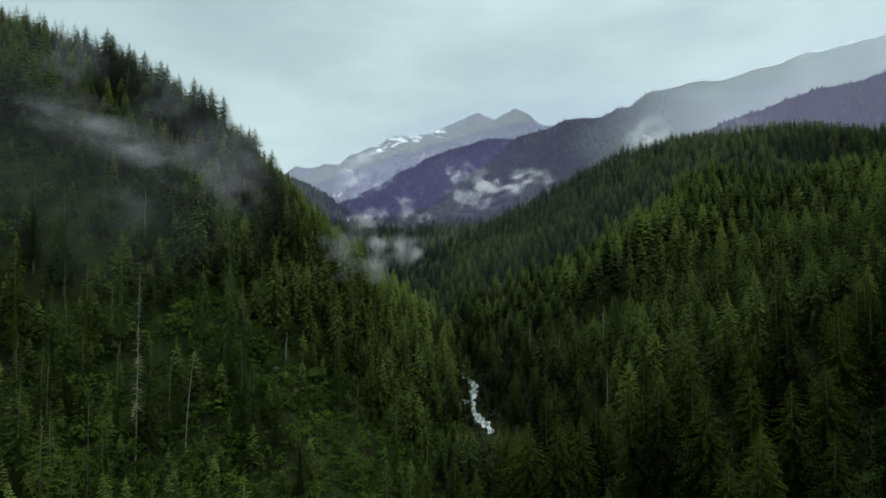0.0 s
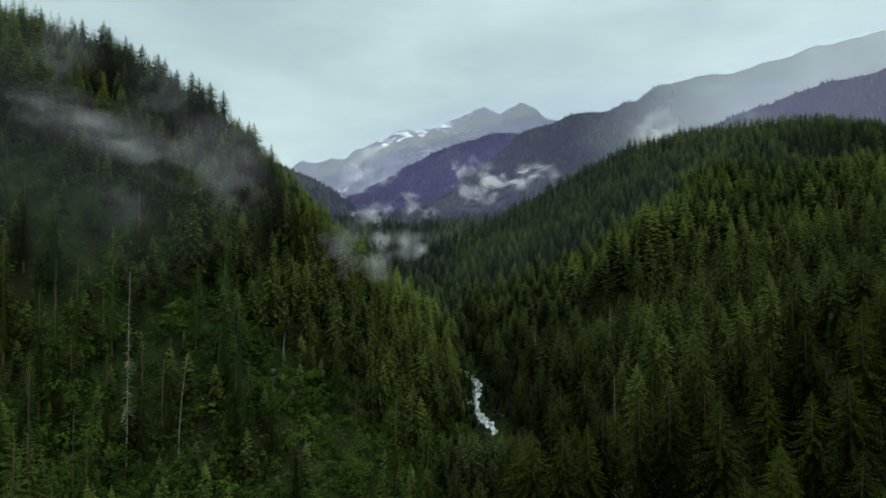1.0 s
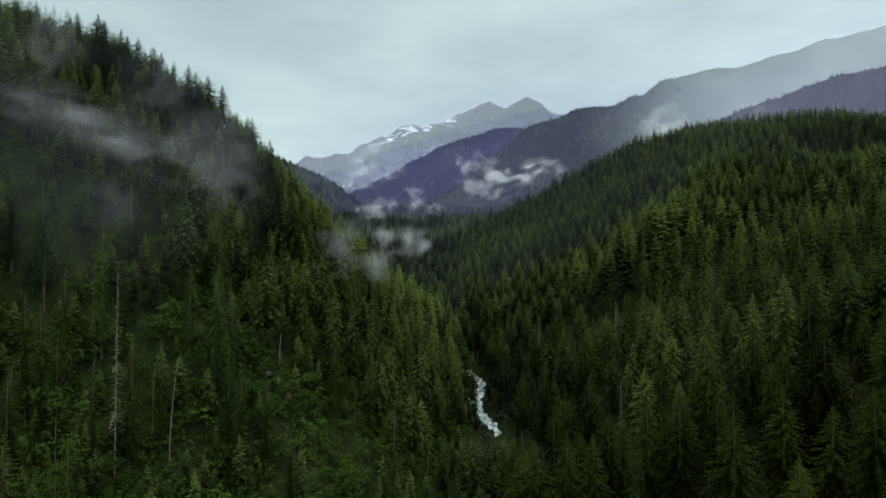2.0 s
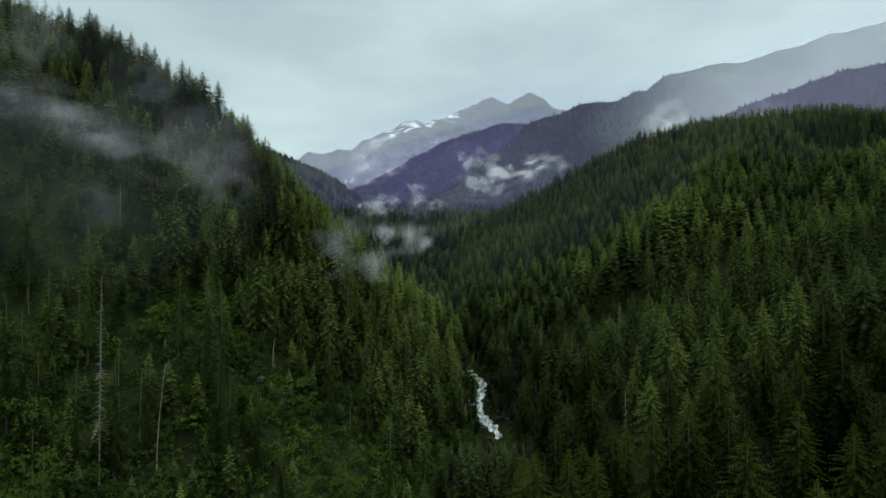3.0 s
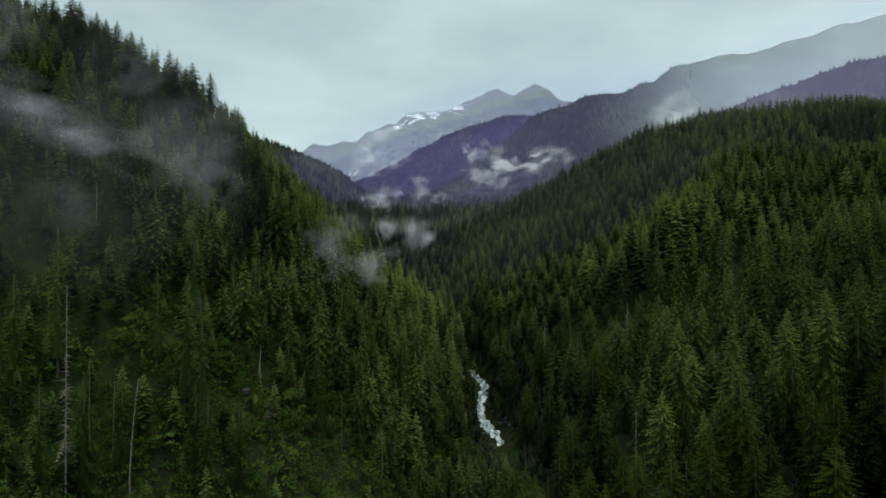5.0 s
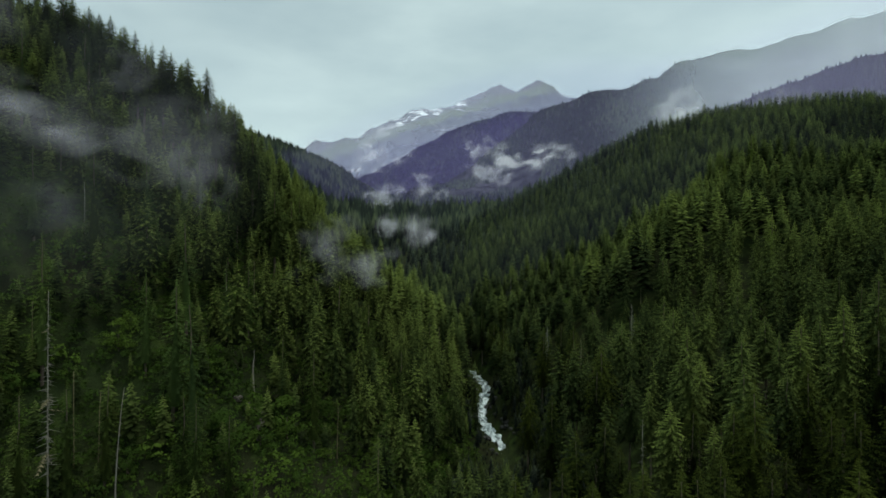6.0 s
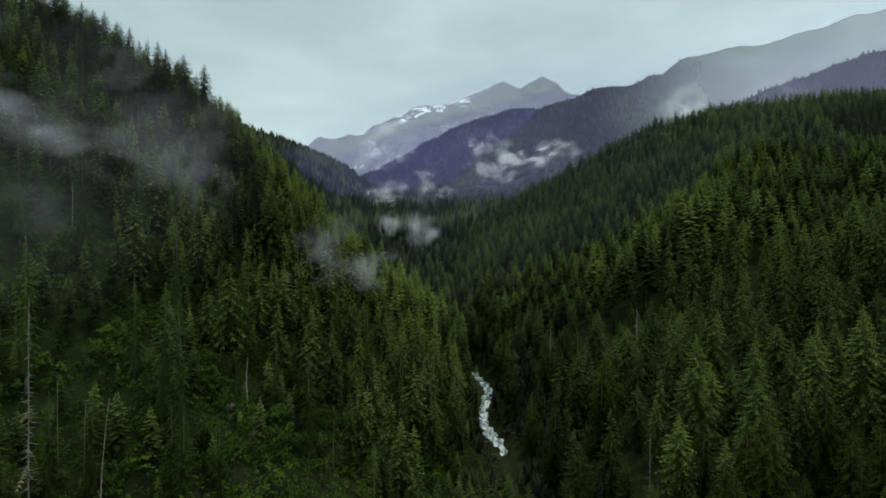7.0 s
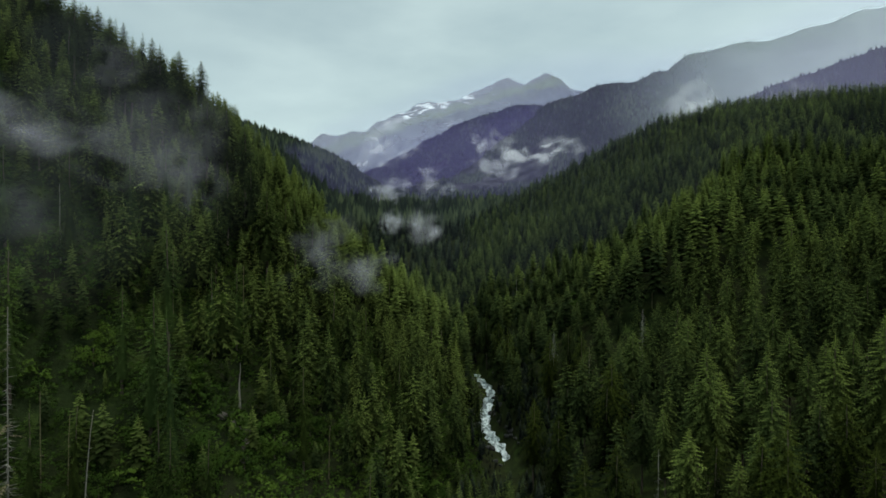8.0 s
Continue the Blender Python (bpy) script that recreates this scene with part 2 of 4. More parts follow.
LEFT_D = (0, 5, 10, 20, 30, 40, 55, 66, 88, 98, 111, 131, 161, 250, 400, 900)
LEFT_H = (0, 2, 6, 14, 22, 29, 40, 49, 66, 76, 87, 97, 112, 145, 190, 290)
RIGHT_D = (0, 4, 8, 14, 25, 50, 80, 120, 180, 220, 300, 420, 900)
RIGHT_H = (0, 4, 10, 15, 20, 31, 43, 60, 90, 110, 122, 121, 150)


def ground_z(x, y):
    """Height of the ground: a V of two slopes over the stream, a rib on the left one, and spurs that fall back behind."""
    x, y = np.asarray(x, float), np.asarray(y, float)
    off = x - stream_x(y)
    back_l = np.clip(y - 285, 0, 400) * 0.39
    back_r = np.clip(y - 620, 0, 500) * 0.5
    dl, dr = np.clip(-off - back_l, 0, None), np.clip(off - back_r, 0, None)
    left = np.interp(dl, LEFT_D, LEFT_H) + 28 * np.exp(-(((y - 235) / 62) ** 2)) * smooth(dl, 25, 85)
    left = left * (0.50 + 0.50 * smooth(y, 106, 143))
    right = np.interp(dr, RIGHT_D, RIGHT_H) + 9 * np.exp(-(((x - 118) / 40) ** 2) - ((y - 250) / 40) ** 2) + 9 * smooth(y, 470, 560) * smooth(dr, 60, 160) + 7 * smooth(y, 440, 520) * smooth(dr, 230, 330)
    rib = dr - (75 + 0.8 * (y - 255))  # a rib climbs the right slope; the land falls away behind it
    right = right + 15 * np.exp(-((rib / 38) ** 2)) * smooth(y, 225, 260) * (1 - smooth(y, 335, 400)) - (14 + 16 * smooth(y, 300, 380)) * smooth(rib, 20, 78) * smooth(y, 200, 250) * (1 - smooth(y, 395, 465))
    base = np.where(off < 0, left + 0.05 * np.clip(-off, 0, back_l), right + 0.05 * np.clip(off, 0, back_r))
    wild = smooth(np.abs(off), 5, 40)
    return stream_z(y) + base + wild * (6 * rough(x, y, 70, 3, 5) + 2.0 * rough(x, y, 12, 3, 9))


def part(name, mesh, material, parent=None, label=""):
    """Links a mesh (verts, faces, or a finished one) as one object, under a thing if given."""
    if isinstance(mesh, tuple):
        me = bpy.data.meshes.new(name)
        me.from_pydata(mesh[0], [], mesh[1])
        me.update()
    else:
        me = mesh
    if material and not me.materials:
        me.materials.append(material)
    ob = new(name, me)
    if parent:
        ob.parent = parent
    return tagged(ob, label=label)


def grid_mesh(name, X, Y, Z, shade=True):
    """A mesh over a grid of points, all arrays of one shape."""
    n, m = X.shape
    me = bpy.data.meshes.new(name)
    co = np.stack([X, Y, Z], -1).reshape(-1, 3)
    i = (np.arange(n - 1)[:, None] * m + np.arange(m - 1)[None, :]).reshape(-1)
    faces = np.stack([i, i + 1, i + m + 1, i + m], -1)
    quick_mesh(me, co, faces)
    me.polygons.foreach_set("use_smooth", np.full(len(faces), shade))
    return me


def quick_mesh(me, co, faces, crown_light=None, nor=None, tint=None):
    """Fills a mesh from arrays of points and of faces with equal numbers of corners."""
    k = faces.shape[1]
    me.vertices.add(len(co))
    me.vertices.foreach_set("co", np.ascontiguousarray(co, dtype=np.float32).ravel())
    me.loops.add(faces.size)
    me.loops.foreach_set("vertex_index", np.ascontiguousarray(faces, dtype=np.int32).ravel())
    me.polygons.add(len(faces))
    me.polygons.foreach_set("loop_start", np.arange(0, faces.size, k, dtype=np.int32))
    me.polygons.foreach_set("loop_total", np.full(len(faces), k, dtype=np.int32))
    if crown_light is not None:
        me.attributes.new("crown_light", "FLOAT", "POINT").data.foreach_set("value", np.ascontiguousarray(crown_light, dtype=np.float32))
    if tint is not None:
        me.attributes.new("tint", "FLOAT", "POINT").data.foreach_set("value", np.ascontiguousarray(tint, dtype=np.float32))
    me.update()
    if nor is not None:
        me.normals_split_custom_set_from_vertices(nor)
    return me


def spaced(*runs):
    """Grid lines: runs of (from, to, step), joined."""
    return np.unique(np.concatenate([np.arange(a, b + 0.01, s) for a, b, s in runs]))


gx = spaced((-4800, -1200, 300), (-1200, -400, 40), (-400, -160, 10), (-160, -130, 4), (-130, 30, 2.5), (30, 160, 4), (160, 420, 8), (420, 1200, 40), (1200, 4800, 300))
gy = spaced((-4800, -400, 400), (-400, 40, 20), (40, 80, 4), (80, 220, 2.5), (220, 330, 4), (330, 700, 10), (700, 1500, 25), (1500, 4800, 150))
GX, GY = np.meshgrid(gx, gy)
ground = part("ground", grid_mesh("ground", GX, GY, ground_z(GX, GY)), floor_mat)
tagged(ground, "steep mossy forest floor with grass and brown litter", "ground", kind="structure")

# the torrent: a strip of broken white water in its bed, stepping down between boulders
ty, tu = np.meshgrid(np.arange(208, 300, 0.8), np.linspace(-1, 1, 17), indexing="ij")
half = 2.5 + 2.2 * np.exp(-(((ty - 250) / 9) ** 2)) + 0.7 * np.sin(ty * 0.31) + 0.5 * np.sin(ty * 0.83)
tx = stream_x(ty) + tu * half + 0.9 * rough(ty, tu * 0, 6.0, 2, 71)
step_z = 0.5 * smooth(ty % 7.0, 5.5, 7.0) - 0.07 * (ty % 7.0)
tz = stream_z(ty) + 2.0 - 1.6 * (1 - smooth(ty, 208, 221)) - 1.2 * smooth(ty, 280, 300) + step_z + 1.1 * rough(tx, ty, 2.6, 3, 31) - 0.5 * tu**2
torrent = part("mountain_stream", grid_mesh("mountain_stream", tx, ty, tz), water_mat)
tagged(torrent, "foaming white mountain torrent between dark boulders", "stream", kind="structure")


def ridge(name, crest, material, label, front, back, bumps, seed, rows=60, step=18.0):
    """A mountain ridge: a crest line through a few points, falling away to both sides with spurs and gullies."""
    crest = np.array(crest, float)
    cx = np.arange(crest[0, 0], crest[-1, 0] + 1, step)
    cz = np.interp(cx, crest[:, 0], crest[:, 2])
    cy = np.interp(cx, crest[:, 0], crest[:, 1])
    v = np.concatenate([-np.linspace(1, 0, rows) ** 1.4 * front, (np.linspace(0, 1, rows // 3)[1:]) ** 1.4 * back])
    V, CX = np.meshgrid(v, cx, indexing="ij")
    CZ, CY = np.broadcast_to(cz, V.shape), np.broadcast_to(cy, V.shape)
    gully = 0.6 * rough(CX + 0.35 * V, V * 0.3, bumps * 5, 5, seed) - 0.9 * np.abs(rough(CX + 0.5 * V, V * 0.22, bumps * 2.2, 4, seed + 20)) + 0.12
    fall = np.where(V < 0, -V / front, V / back)
    Z = CZ * (1 - fall**0.92) + 40 * fall + gully * bumps * 1.5 * np.minimum(1, fall * 4) + rough(CX, V, bumps * 0.8, 4, seed + 9) * bumps * 0.16
    X = CX + 0.10 * V + rough(V, CX, 200, 2, seed + 4) * 60 * np.minimum(1, fall * 4)
    me = grid_mesh(name, X, CY + V, Z)
    ob = part(name, me, material)
    tagged(ob, label, "mountain", kind="structure")
    return X, CY + V, Z


R1 = ridge("wooded_ridge", ((330, 1150, 240), (480, 1150, 328), (539, 1150, 360), (596, 1150, 385), (668, 1150, 409), (719, 1150, 425), (770, 1150, 441), (803, 1150, 452), (1400, 1150, 600)), near_ridge_mat, "dark spruce-covered ridge half lost in mist", 420, 500, 60, 3)
R2 = ridge("long_wooded_mountain", ((-500, 1900, 190), (-358, 1900, 215), (-132, 1900, 245), (35, 1900, 346), (237, 1900, 510), (400, 1900, 573), (490, 1900, 594), (634, 1900, 634), (696, 1900, 677), (829, 1900, 709), (1005, 1900, 739), (1144, 1900, 780), (1313, 1900, 832), (2600, 1900, 1170)), mid_ridge_mat, "long wooded mountainside rising into low cloud", 620, 700, 110, 13)
R3 = ridge("wooded_foothill", ((-1000, 2700, 180), (-731, 2700, 292), (-514, 2700, 373), (-246, 2700, 520), (-7, 2700, 652), (178, 2700, 704), (309, 2700, 711), (900, 2700, 640)), mid_ridge_mat, "dark purple wooded foothill with bare patches", 700, 700, 120, 23)
R4 = ridge("snowy_mountain", ((-2600, 4100, 300), (-1453, 4100, 592), (-1203, 4100, 736), (-1079, 4100, 838), (-872, 4100, 874), (-748, 4100, 878), (-543, 4100, 979), (-380, 4100, 1060), (-136, 4100, 1087), (146, 4100, 1186), (230, 4100, 1226), (262, 4100, 1242), (300, 4100, 1220), (380, 4100, 1180), (470, 4100, 1238), (526, 4100, 1270), (560, 4100, 1272), (640, 4100, 1236), (706, 4100, 1170), (1260, 4100, 1033), (2400, 4100, 900)), peak_mat, "bare mountain with green shoulders and old snow", 1300, 600, 200, 43, rows=90)


# ---- trees: prototypes ----
def rounded(co, tri, crown_light, centre=None, reach=1.0):
    """Adds soft normals to loose foliage, so that it shades as one full crown: outward from the axis (or from each spray's centre) and up."""
    a, b, c = (co[tri[:, i]] for i in range(3))
    facet = np.cross(b - a, c - a)
    facet /= np.linalg.norm(facet, axis=1, keepdims=True) + 1e-9
    if centre is None:
        out = co * np.array((1, 1, 0), np.float32) / reach
        out = out / np.maximum(1, np.linalg.norm(out, axis=1, keepdims=True)) * 0.62 + np.array((0, 0, 0.62))
    else:
        out = (co - centre) / (np.linalg.norm(co - centre, axis=1, keepdims=True) + 1e-9) + np.array((0, 0, 0.35))
    back = (facet * out[tri[:, 0]]).sum(1) < 0
    tri, facet = np.where(back[:, None], tri[:, ::-1], tri), np.where(back[:, None], -facet, facet)
    nor = out.copy()
    nor[tri] += 0.3 * facet[:, None, :]
    return co, tri.astype(np.int32), crown_light, (nor / np.linalg.norm(nor, axis=1, keepdims=True)).astype(np.float32)


def spruce_crown(seed, height, radius, whorls, arms, fine, skirt=0.12, gap=0.0, core=7, cone=2.6):
    """Points and triangles of a spruce crown: whorls of drooping arms with needle sprays. fine: 4 nearest, 3 near, 2 middle, 1 far."""
    rnd = random.Random(seed)
    co, tri, crown_light = [], [], []

    def add(a, b, c, lit=(0, 0, 0)):
        n = len(co)
        co.extend((a, b, c))
        crown_light.extend(lit)
        tri.append((n, n + 1, n + 2))

    count = whorls * arms
    for w in range(count):
        u = ((w + rnd.random()) / count) ** 0.92
        u = min(u, 0.985)
        z = height * (skirt + (1 - skirt) * u)
        reach = radius * (1 - math.exp(-cone * (1 - u))) / (1 - math.exp(-cone)) * (0.8 + 0.2 * min(1, u * 5 + 0.3)) * (0.62 + 0.38 * min(1, 5 * (1 - u))) + 0.003 * height
        if rnd.random() < max(gap, 0.15 * u):
            continue
        ang = 2.39996 * w + rnd.uniform(-0.4, 0.4)
        ln = reach * rnd.uniform(0.68, 1.18)
        dx, dy = math.cos(ang), math.sin(ang)
        top = 0.8 * u**2.2  # light from above painted on the top of the crown
        light_share = (0.15 + 1.0 * u if skirt > 0.3 else 0.35 + 0.7 * u) if fine >= 3 else 0.24 + 0.95 * u  # low arms toned darker: shade inside the stand, put into the colour
        rise, droop = 0.30 * u - 0.04, rnd.uniform(0.34, 0.62) * (1.1 - 0.7 * u) * (1.15 if fine >= 3 else 1.35)

        def spine(s):
            zz = z + ln * (rise * s - droop * s * s + 0.16 * droop * s**4)
            return dx * ln * s, dy * ln * s, zz

        if fine == 1:
            tip, mid = spine(1.0), spine(0.45)
            wd = 0.34 * ln
            add((0, 0, z + 0.1 * ln), (mid[0] - dy * wd, mid[1] + dx * wd, mid[2] - 0.25 * ln), tip, (0.2 * light_share + top, 0.7 * light_share + top, light_share + top))
            add((0, 0, z + 0.1 * ln), tip, (mid[0] + dy * wd, mid[1] - dx * wd, mid[2] - 0.25 * ln), (0.2 * light_share + top, light_share + top, 0.7 * light_share + top))
            continue
        segs = {4: 7, 3: 5, 2: 3}[fine]
        for i in range(segs):
            s0, s1 = (i + 0.15) / segs, min(1.0, (i + 1.0) / segs)
            p, q = spine(s0 + (0.3 * (s1 - s0) if fine == 4 else 0)), spine(s1)
            wd = ln * {4: 0.15, 3: 0.18, 2: 0.30}[fine] * (1.25 - 0.85 * s1) + 0.10
            for side in (-1, 1):
                sw = wd * rnd.uniform(0.6, 1.3) * side
                low = rnd.uniform(0.15, 0.6) * abs(sw)
                ahead = rnd.uniform(0.5, 1.0) * wd
                e = (q[0] - dy * sw + dx * ahead * 0.6, q[1] + dx * sw + dy * ahead * 0.6, q[2] - low)
                add(p, e, q, (s0 * light_share + top, (s1 + 0.2) * light_share + top, s1 * light_share + top))
            if i in (1, 3, 5):
                hang = rnd.uniform(0.35, 0.9) * wd + 0.10
                k = rnd.uniform(-0.3, 0.3) * wd
                add(p, q, ((p[0] + q[0]) / 2 - dy * k, (p[1] + q[1]) / 2 + dx * k, min(p[2], q[2]) - hang), (0.6 * s0 * light_share + top, 0.6 * s1 * light_share + top, 0.5 * s1 * light_share + top))
    # the core cone is toned dark, painting the shade inside the crown
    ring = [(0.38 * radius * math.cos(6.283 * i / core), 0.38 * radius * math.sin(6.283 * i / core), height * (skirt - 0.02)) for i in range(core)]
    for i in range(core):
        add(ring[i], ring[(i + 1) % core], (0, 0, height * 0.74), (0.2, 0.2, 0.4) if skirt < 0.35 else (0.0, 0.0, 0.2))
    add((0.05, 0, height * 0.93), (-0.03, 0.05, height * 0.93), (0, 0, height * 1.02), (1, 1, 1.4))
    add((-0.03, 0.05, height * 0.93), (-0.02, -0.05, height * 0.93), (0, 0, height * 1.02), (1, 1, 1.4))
    return rounded(np.array(co, np.float32), np.array(tri, np.int32), np.array(crown_light, np.float32), reach=0.35 * radius)


def leafy_crown(seed, height, radius, clumps, leaves, size, low=0.25):
    """Points and triangles of a broad-leaved crown: ragged clumps of small leaf sprays."""
    rnd = random.Random(seed)
    co, tri, mid = [], [], []
    for c in range(clumps):
        u = rnd.random()
        cz = height * (low + (0.95 - low) * u)
        rr = radius * (0.35 + 0.65 * math.sin(math.pi * (0.12 + 0.83 * u))) * math.sqrt(rnd.random())
        a = rnd.uniform(0, 6.283)
        cx, cy = rr * math.cos(a), rr * math.sin(a)
        cr = radius * rnd.uniform(0.22, 0.42)
        for _ in range(leaves):
            d = Vector((rnd.gauss(0, 1), rnd.gauss(0, 1), abs(rnd.gauss(0.2, 0.9)))).normalized()
            p = Vector((cx, cy, cz)) + d * cr * rnd.uniform(0.7, 1.1)
            t = d.orthogonal().normalized()
            t.rotate(Matrix.Rotation(rnd.uniform(0, 6.283), 3, d))
            b = d.cross(t)
            s = size * rnd.uniform(0.6, 1.4)
            n = len(co)
            co += [tuple(p + t * s), tuple(p + b * s * 0.7 - t * 0.4 * s - d * 0.2 * s), tuple(p - b * s * 0.7 - t * 0.4 * s - d * 0.3 * s)]
            tri.append((n, n + 1, n + 2))
            mid += [(cx, cy, cz - 0.3 * cr)] * 3
    return rounded(np.array(co, np.float32), np.array(tri, np.int32), np.full(len(co), 0.85, np.float32), np.array(mid, np.float32))


def trunk_mesh(height, r0, r1, sides=7, lean=0.0, seed=0, stubs=0, stub_len=0.8):
    """A tapered, slightly crooked trunk, with broken stubs of branches if wanted."""
    rnd = random.Random(seed)
    co, faces, rings = [], [], 7
    for i in range(rings):
        u = i / (rings - 1)
        r = r0 + (r1 - r0) * u**0.8 + (0.35 * r0 if i == 0 else 0)
        ox, oy = lean * u * u * height + rnd.uniform(-0.3, 0.3) * r0, rnd.uniform(-0.3, 0.3) * r0
        co += [(ox + r * math.cos(6.283 * j / sides), oy + r * math.sin(6.283 * j / sides), u * height - (0.8 if i == 0 else 0)) for j in range(sides)]
    for i in range(rings - 1):
        for j in range(sides):
            a, b = i * sides + j, i * sides + (j + 1) % sides
            faces += [(a, b, b + sides), (a, b + sides, a + sides)]
    n = len(co)
    co.append((lean * height, 0, height + r1))
    faces += [((rings - 1) * sides + j, (rings - 1) * sides + (j + 1) % sides, n) for j in range(sides)]
    for _ in range(stubs):
        u = rnd.uniform(0.25, 0.97)
        a, ln = rnd.uniform(0, 6.283), stub_len * rnd.uniform(0.4, 1.2) * (1.15 - u)
        r = 0.05 + 0.05 * (1 - u)
        c = Vector((lean * u * u * height, 0, u * height))
        d = Vector((math.cos(a), math.sin(a), rnd.uniform(-0.5, 0.15)))
        t = d.orthogonal().normalized() * r
        b = d.cross(t).normalized() * r
        n = len(co)
        co += [tuple(c + t), tuple(c - 0.5 * t + b), tuple(c - 0.5 * t - b), tuple(c + d * ln)]
        faces += [(n, n + 1, n + 3), (n + 1, n + 2, n + 3), (n + 2, n, n + 3)]
    return np.array(co, np.float32), np.array(faces, np.int32)


def as_mesh(name, pair):
    return quick_mesh(bpy.data.meshes.new(name), *pair)


def tree_thing(name, crown, trunk, crown_mat, trunk_mat, label, category="tree", group=""):
    """One tree: an empty at its foot, with trunk and crown under it."""
    base = new(name)
    base.empty_display_size = 0.5
    tagged(base, label, category, group)
    part("trunk", as_mesh("trunk", trunk), trunk_mat, base)
    if crown is not None:
        part("crown", as_mesh("crown", crown), crown_mat, base)
    return base


def merged(name, placed, material, label, category="forest"):
    """Many far trees or shrubs in one mesh. placed: (prototype, array of x, y, z, scale, turn, tint)."""
    cos, tris, tints, crown_lights, nors, start = [], [], [], [], [], 0
    for (co, tri, crown_light, nor), rows in placed:
        if not len(rows):
            continue
        c, s = np.cos(rows[:, 4]), np.sin(rows[:, 4])
        wide, tall = rows[:, 3] * rows[:, 6], rows[:, 3]
        X = (co[None, :, 0] * c[:, None] - co[None, :, 1] * s[:, None]) * wide[:, None] + rows[:, 0:1]
        Y = (co[None, :, 0] * s[:, None] + co[None, :, 1] * c[:, None]) * wide[:, None] + rows[:, 1:2]
        Z = co[None, :, 2] * tall[:, None] + rows[:, 2:3]
        cos.append(np.stack([X, Y, Z], -1).reshape(-1, 3))
        tris.append((tri[None] + (np.arange(len(rows)) * len(co))[:, None, None]).reshape(-1, 3) + start)
        tints.append(np.repeat(rows[:, 5], len(co)))
        crown_lights.append(np.tile(crown_light, len(rows)))
        nx = nor[None, :, 0] * c[:, None] - nor[None, :, 1] * s[:, None]
        ny = nor[None, :, 0] * s[:, None] + nor[None, :, 1] * c[:, None]
        nors.append(np.stack([nx, ny, np.broadcast_to(nor[None, :, 2], nx.shape)], -1).reshape(-1, 3))
        start += len(rows) * len(co)
    me = quick_mesh(bpy.data.meshes.new(name), np.concatenate(cos), np.concatenate(tris), np.concatenate(crown_lights), np.concatenate(nors), np.concatenate(tints))
    ob = part(name, me, material)
    return tagged(ob, label, category, kind="stuff")


# unit trees, one metre high, to be scaled
def unit_spruces(n, whorls, arms, fine, seed, wide=0.15, skirt=0.2, cone=2.6):
    out = []
    for i in range(n):
        co, tri, crown_light, nor = spruce_crown(seed + i, 26.0, 26.0 * wide * (0.85 + 0.06 * i), whorls, arms, fine, skirt, cone=cone)
        out.append((co / 26.0, tri, crown_light, nor))
    return out


# in the dense stands only the upper half of a spruce is green; on the open slope it is green almost to the ground
nearest_spruce = unit_spruces(5, 30, 10, 4, 150, 0.145, 0.34, 2.4)
near_spruce = unit_spruces(5, 24, 10, 3, 100, 0.145, 0.34, 2.4)
open_spruce = unit_spruces(5, 20, 10, 4, 120, 0.105, 0.16, 2.6)
mid_spruce = unit_spruces(5, 12, 7, 2, 200, 0.125, 0.36, 2.2)
far_spruce = unit_spruces(5, 13, 7, 1, 300, 0.128, 0.36, 2.2)
larch = unit_spruces(1, 22, 8, 3, 900, 0.115, 0.24, 2.0)[0]
tiny_spruce = unit_spruces(4, 9, 5, 1, 400, 0.14, 0.3, 2.2)
fan = np.arange(5) * 1.2566
dot_co = np.concatenate([np.stack([0.2 * np.cos(fan), 0.2 * np.sin(fan), 0.06 + 0.05 * (np.arange(5) % 2)], -1), [(0, 0, 1)]]).astype(np.float32)
dot_spruce = [rounded(dot_co, np.array([(i, (i + 1) % 5, 5) for i in range(5)], np.int32), np.full(6, 0.7, np.float32), reach=0.1)]
shrub = [(c / 6.0, t, f, n) for c, t, f, n in (leafy_crown(500 + i, 6.0, 3.2, 13, 13, 0.36, 0.05) for i in range(3))]

# ---- where the trees stand ----
rng = np.random.default_rng(7)


def scatter(x0, x1, y0, y1, cell):
    nx, ny = int((x1 - x0) / cell), int((y1 - y0) / cell)
    ix, iy = np.meshgrid(np.arange(nx), np.arange(ny))
    x = x0 + (ix + 0.5 * (iy % 2) + rng.uniform(0.15, 0.85, ix.shape)) * cell
    y = y0 + (iy + rng.uniform(0.15, 0.85, ix.shape)) * cell
    return x.ravel(), y.ravel()


def in_view(x, y, y0, y1, margin=25):
    """The fan of land that the flight looks over."""
    return (y >= y0) & (y < y1) & (x < 0.80 * y + margin) & (x > -0.80 * y - margin)


def tree_height(x, y):
    left = np.where((x < stream_x(y)) & (y < 185), 3.0, -2.0 * (x < -40))
    return 22.5 + left + 9 * rough(x, y, 40, 2, 77) + rng.normal(0, 4.4, np.shape(x))


def clearing(x, y):
    """True where open grass, rock, shrubs or water take the place of trees."""
    off = x - stream_x(y)
    left_open = (off < -14) & (off > -62) & (y > 95) & (y < 175) & (rough(x, y, 22, 2, 15) > 0.13)
    gap = np.zeros(np.shape(x), bool)
    for sx0, sy0 in ((-59.5, 111), (-52.5, 117)):
        way = np.array((sx0 - 3, sy0 - 14)) / math.hypot(sx0 - 3, sy0 - 14)
        gap |= (np.abs((x - 3) * way[1] - (y - 14) * way[0]) < 2.2) & (y < sy0 - 1.5) & (y > 62)
    return gap | ((off > -10) & (off < 3.2) & (y > 195) & (y < 300)) | left_open


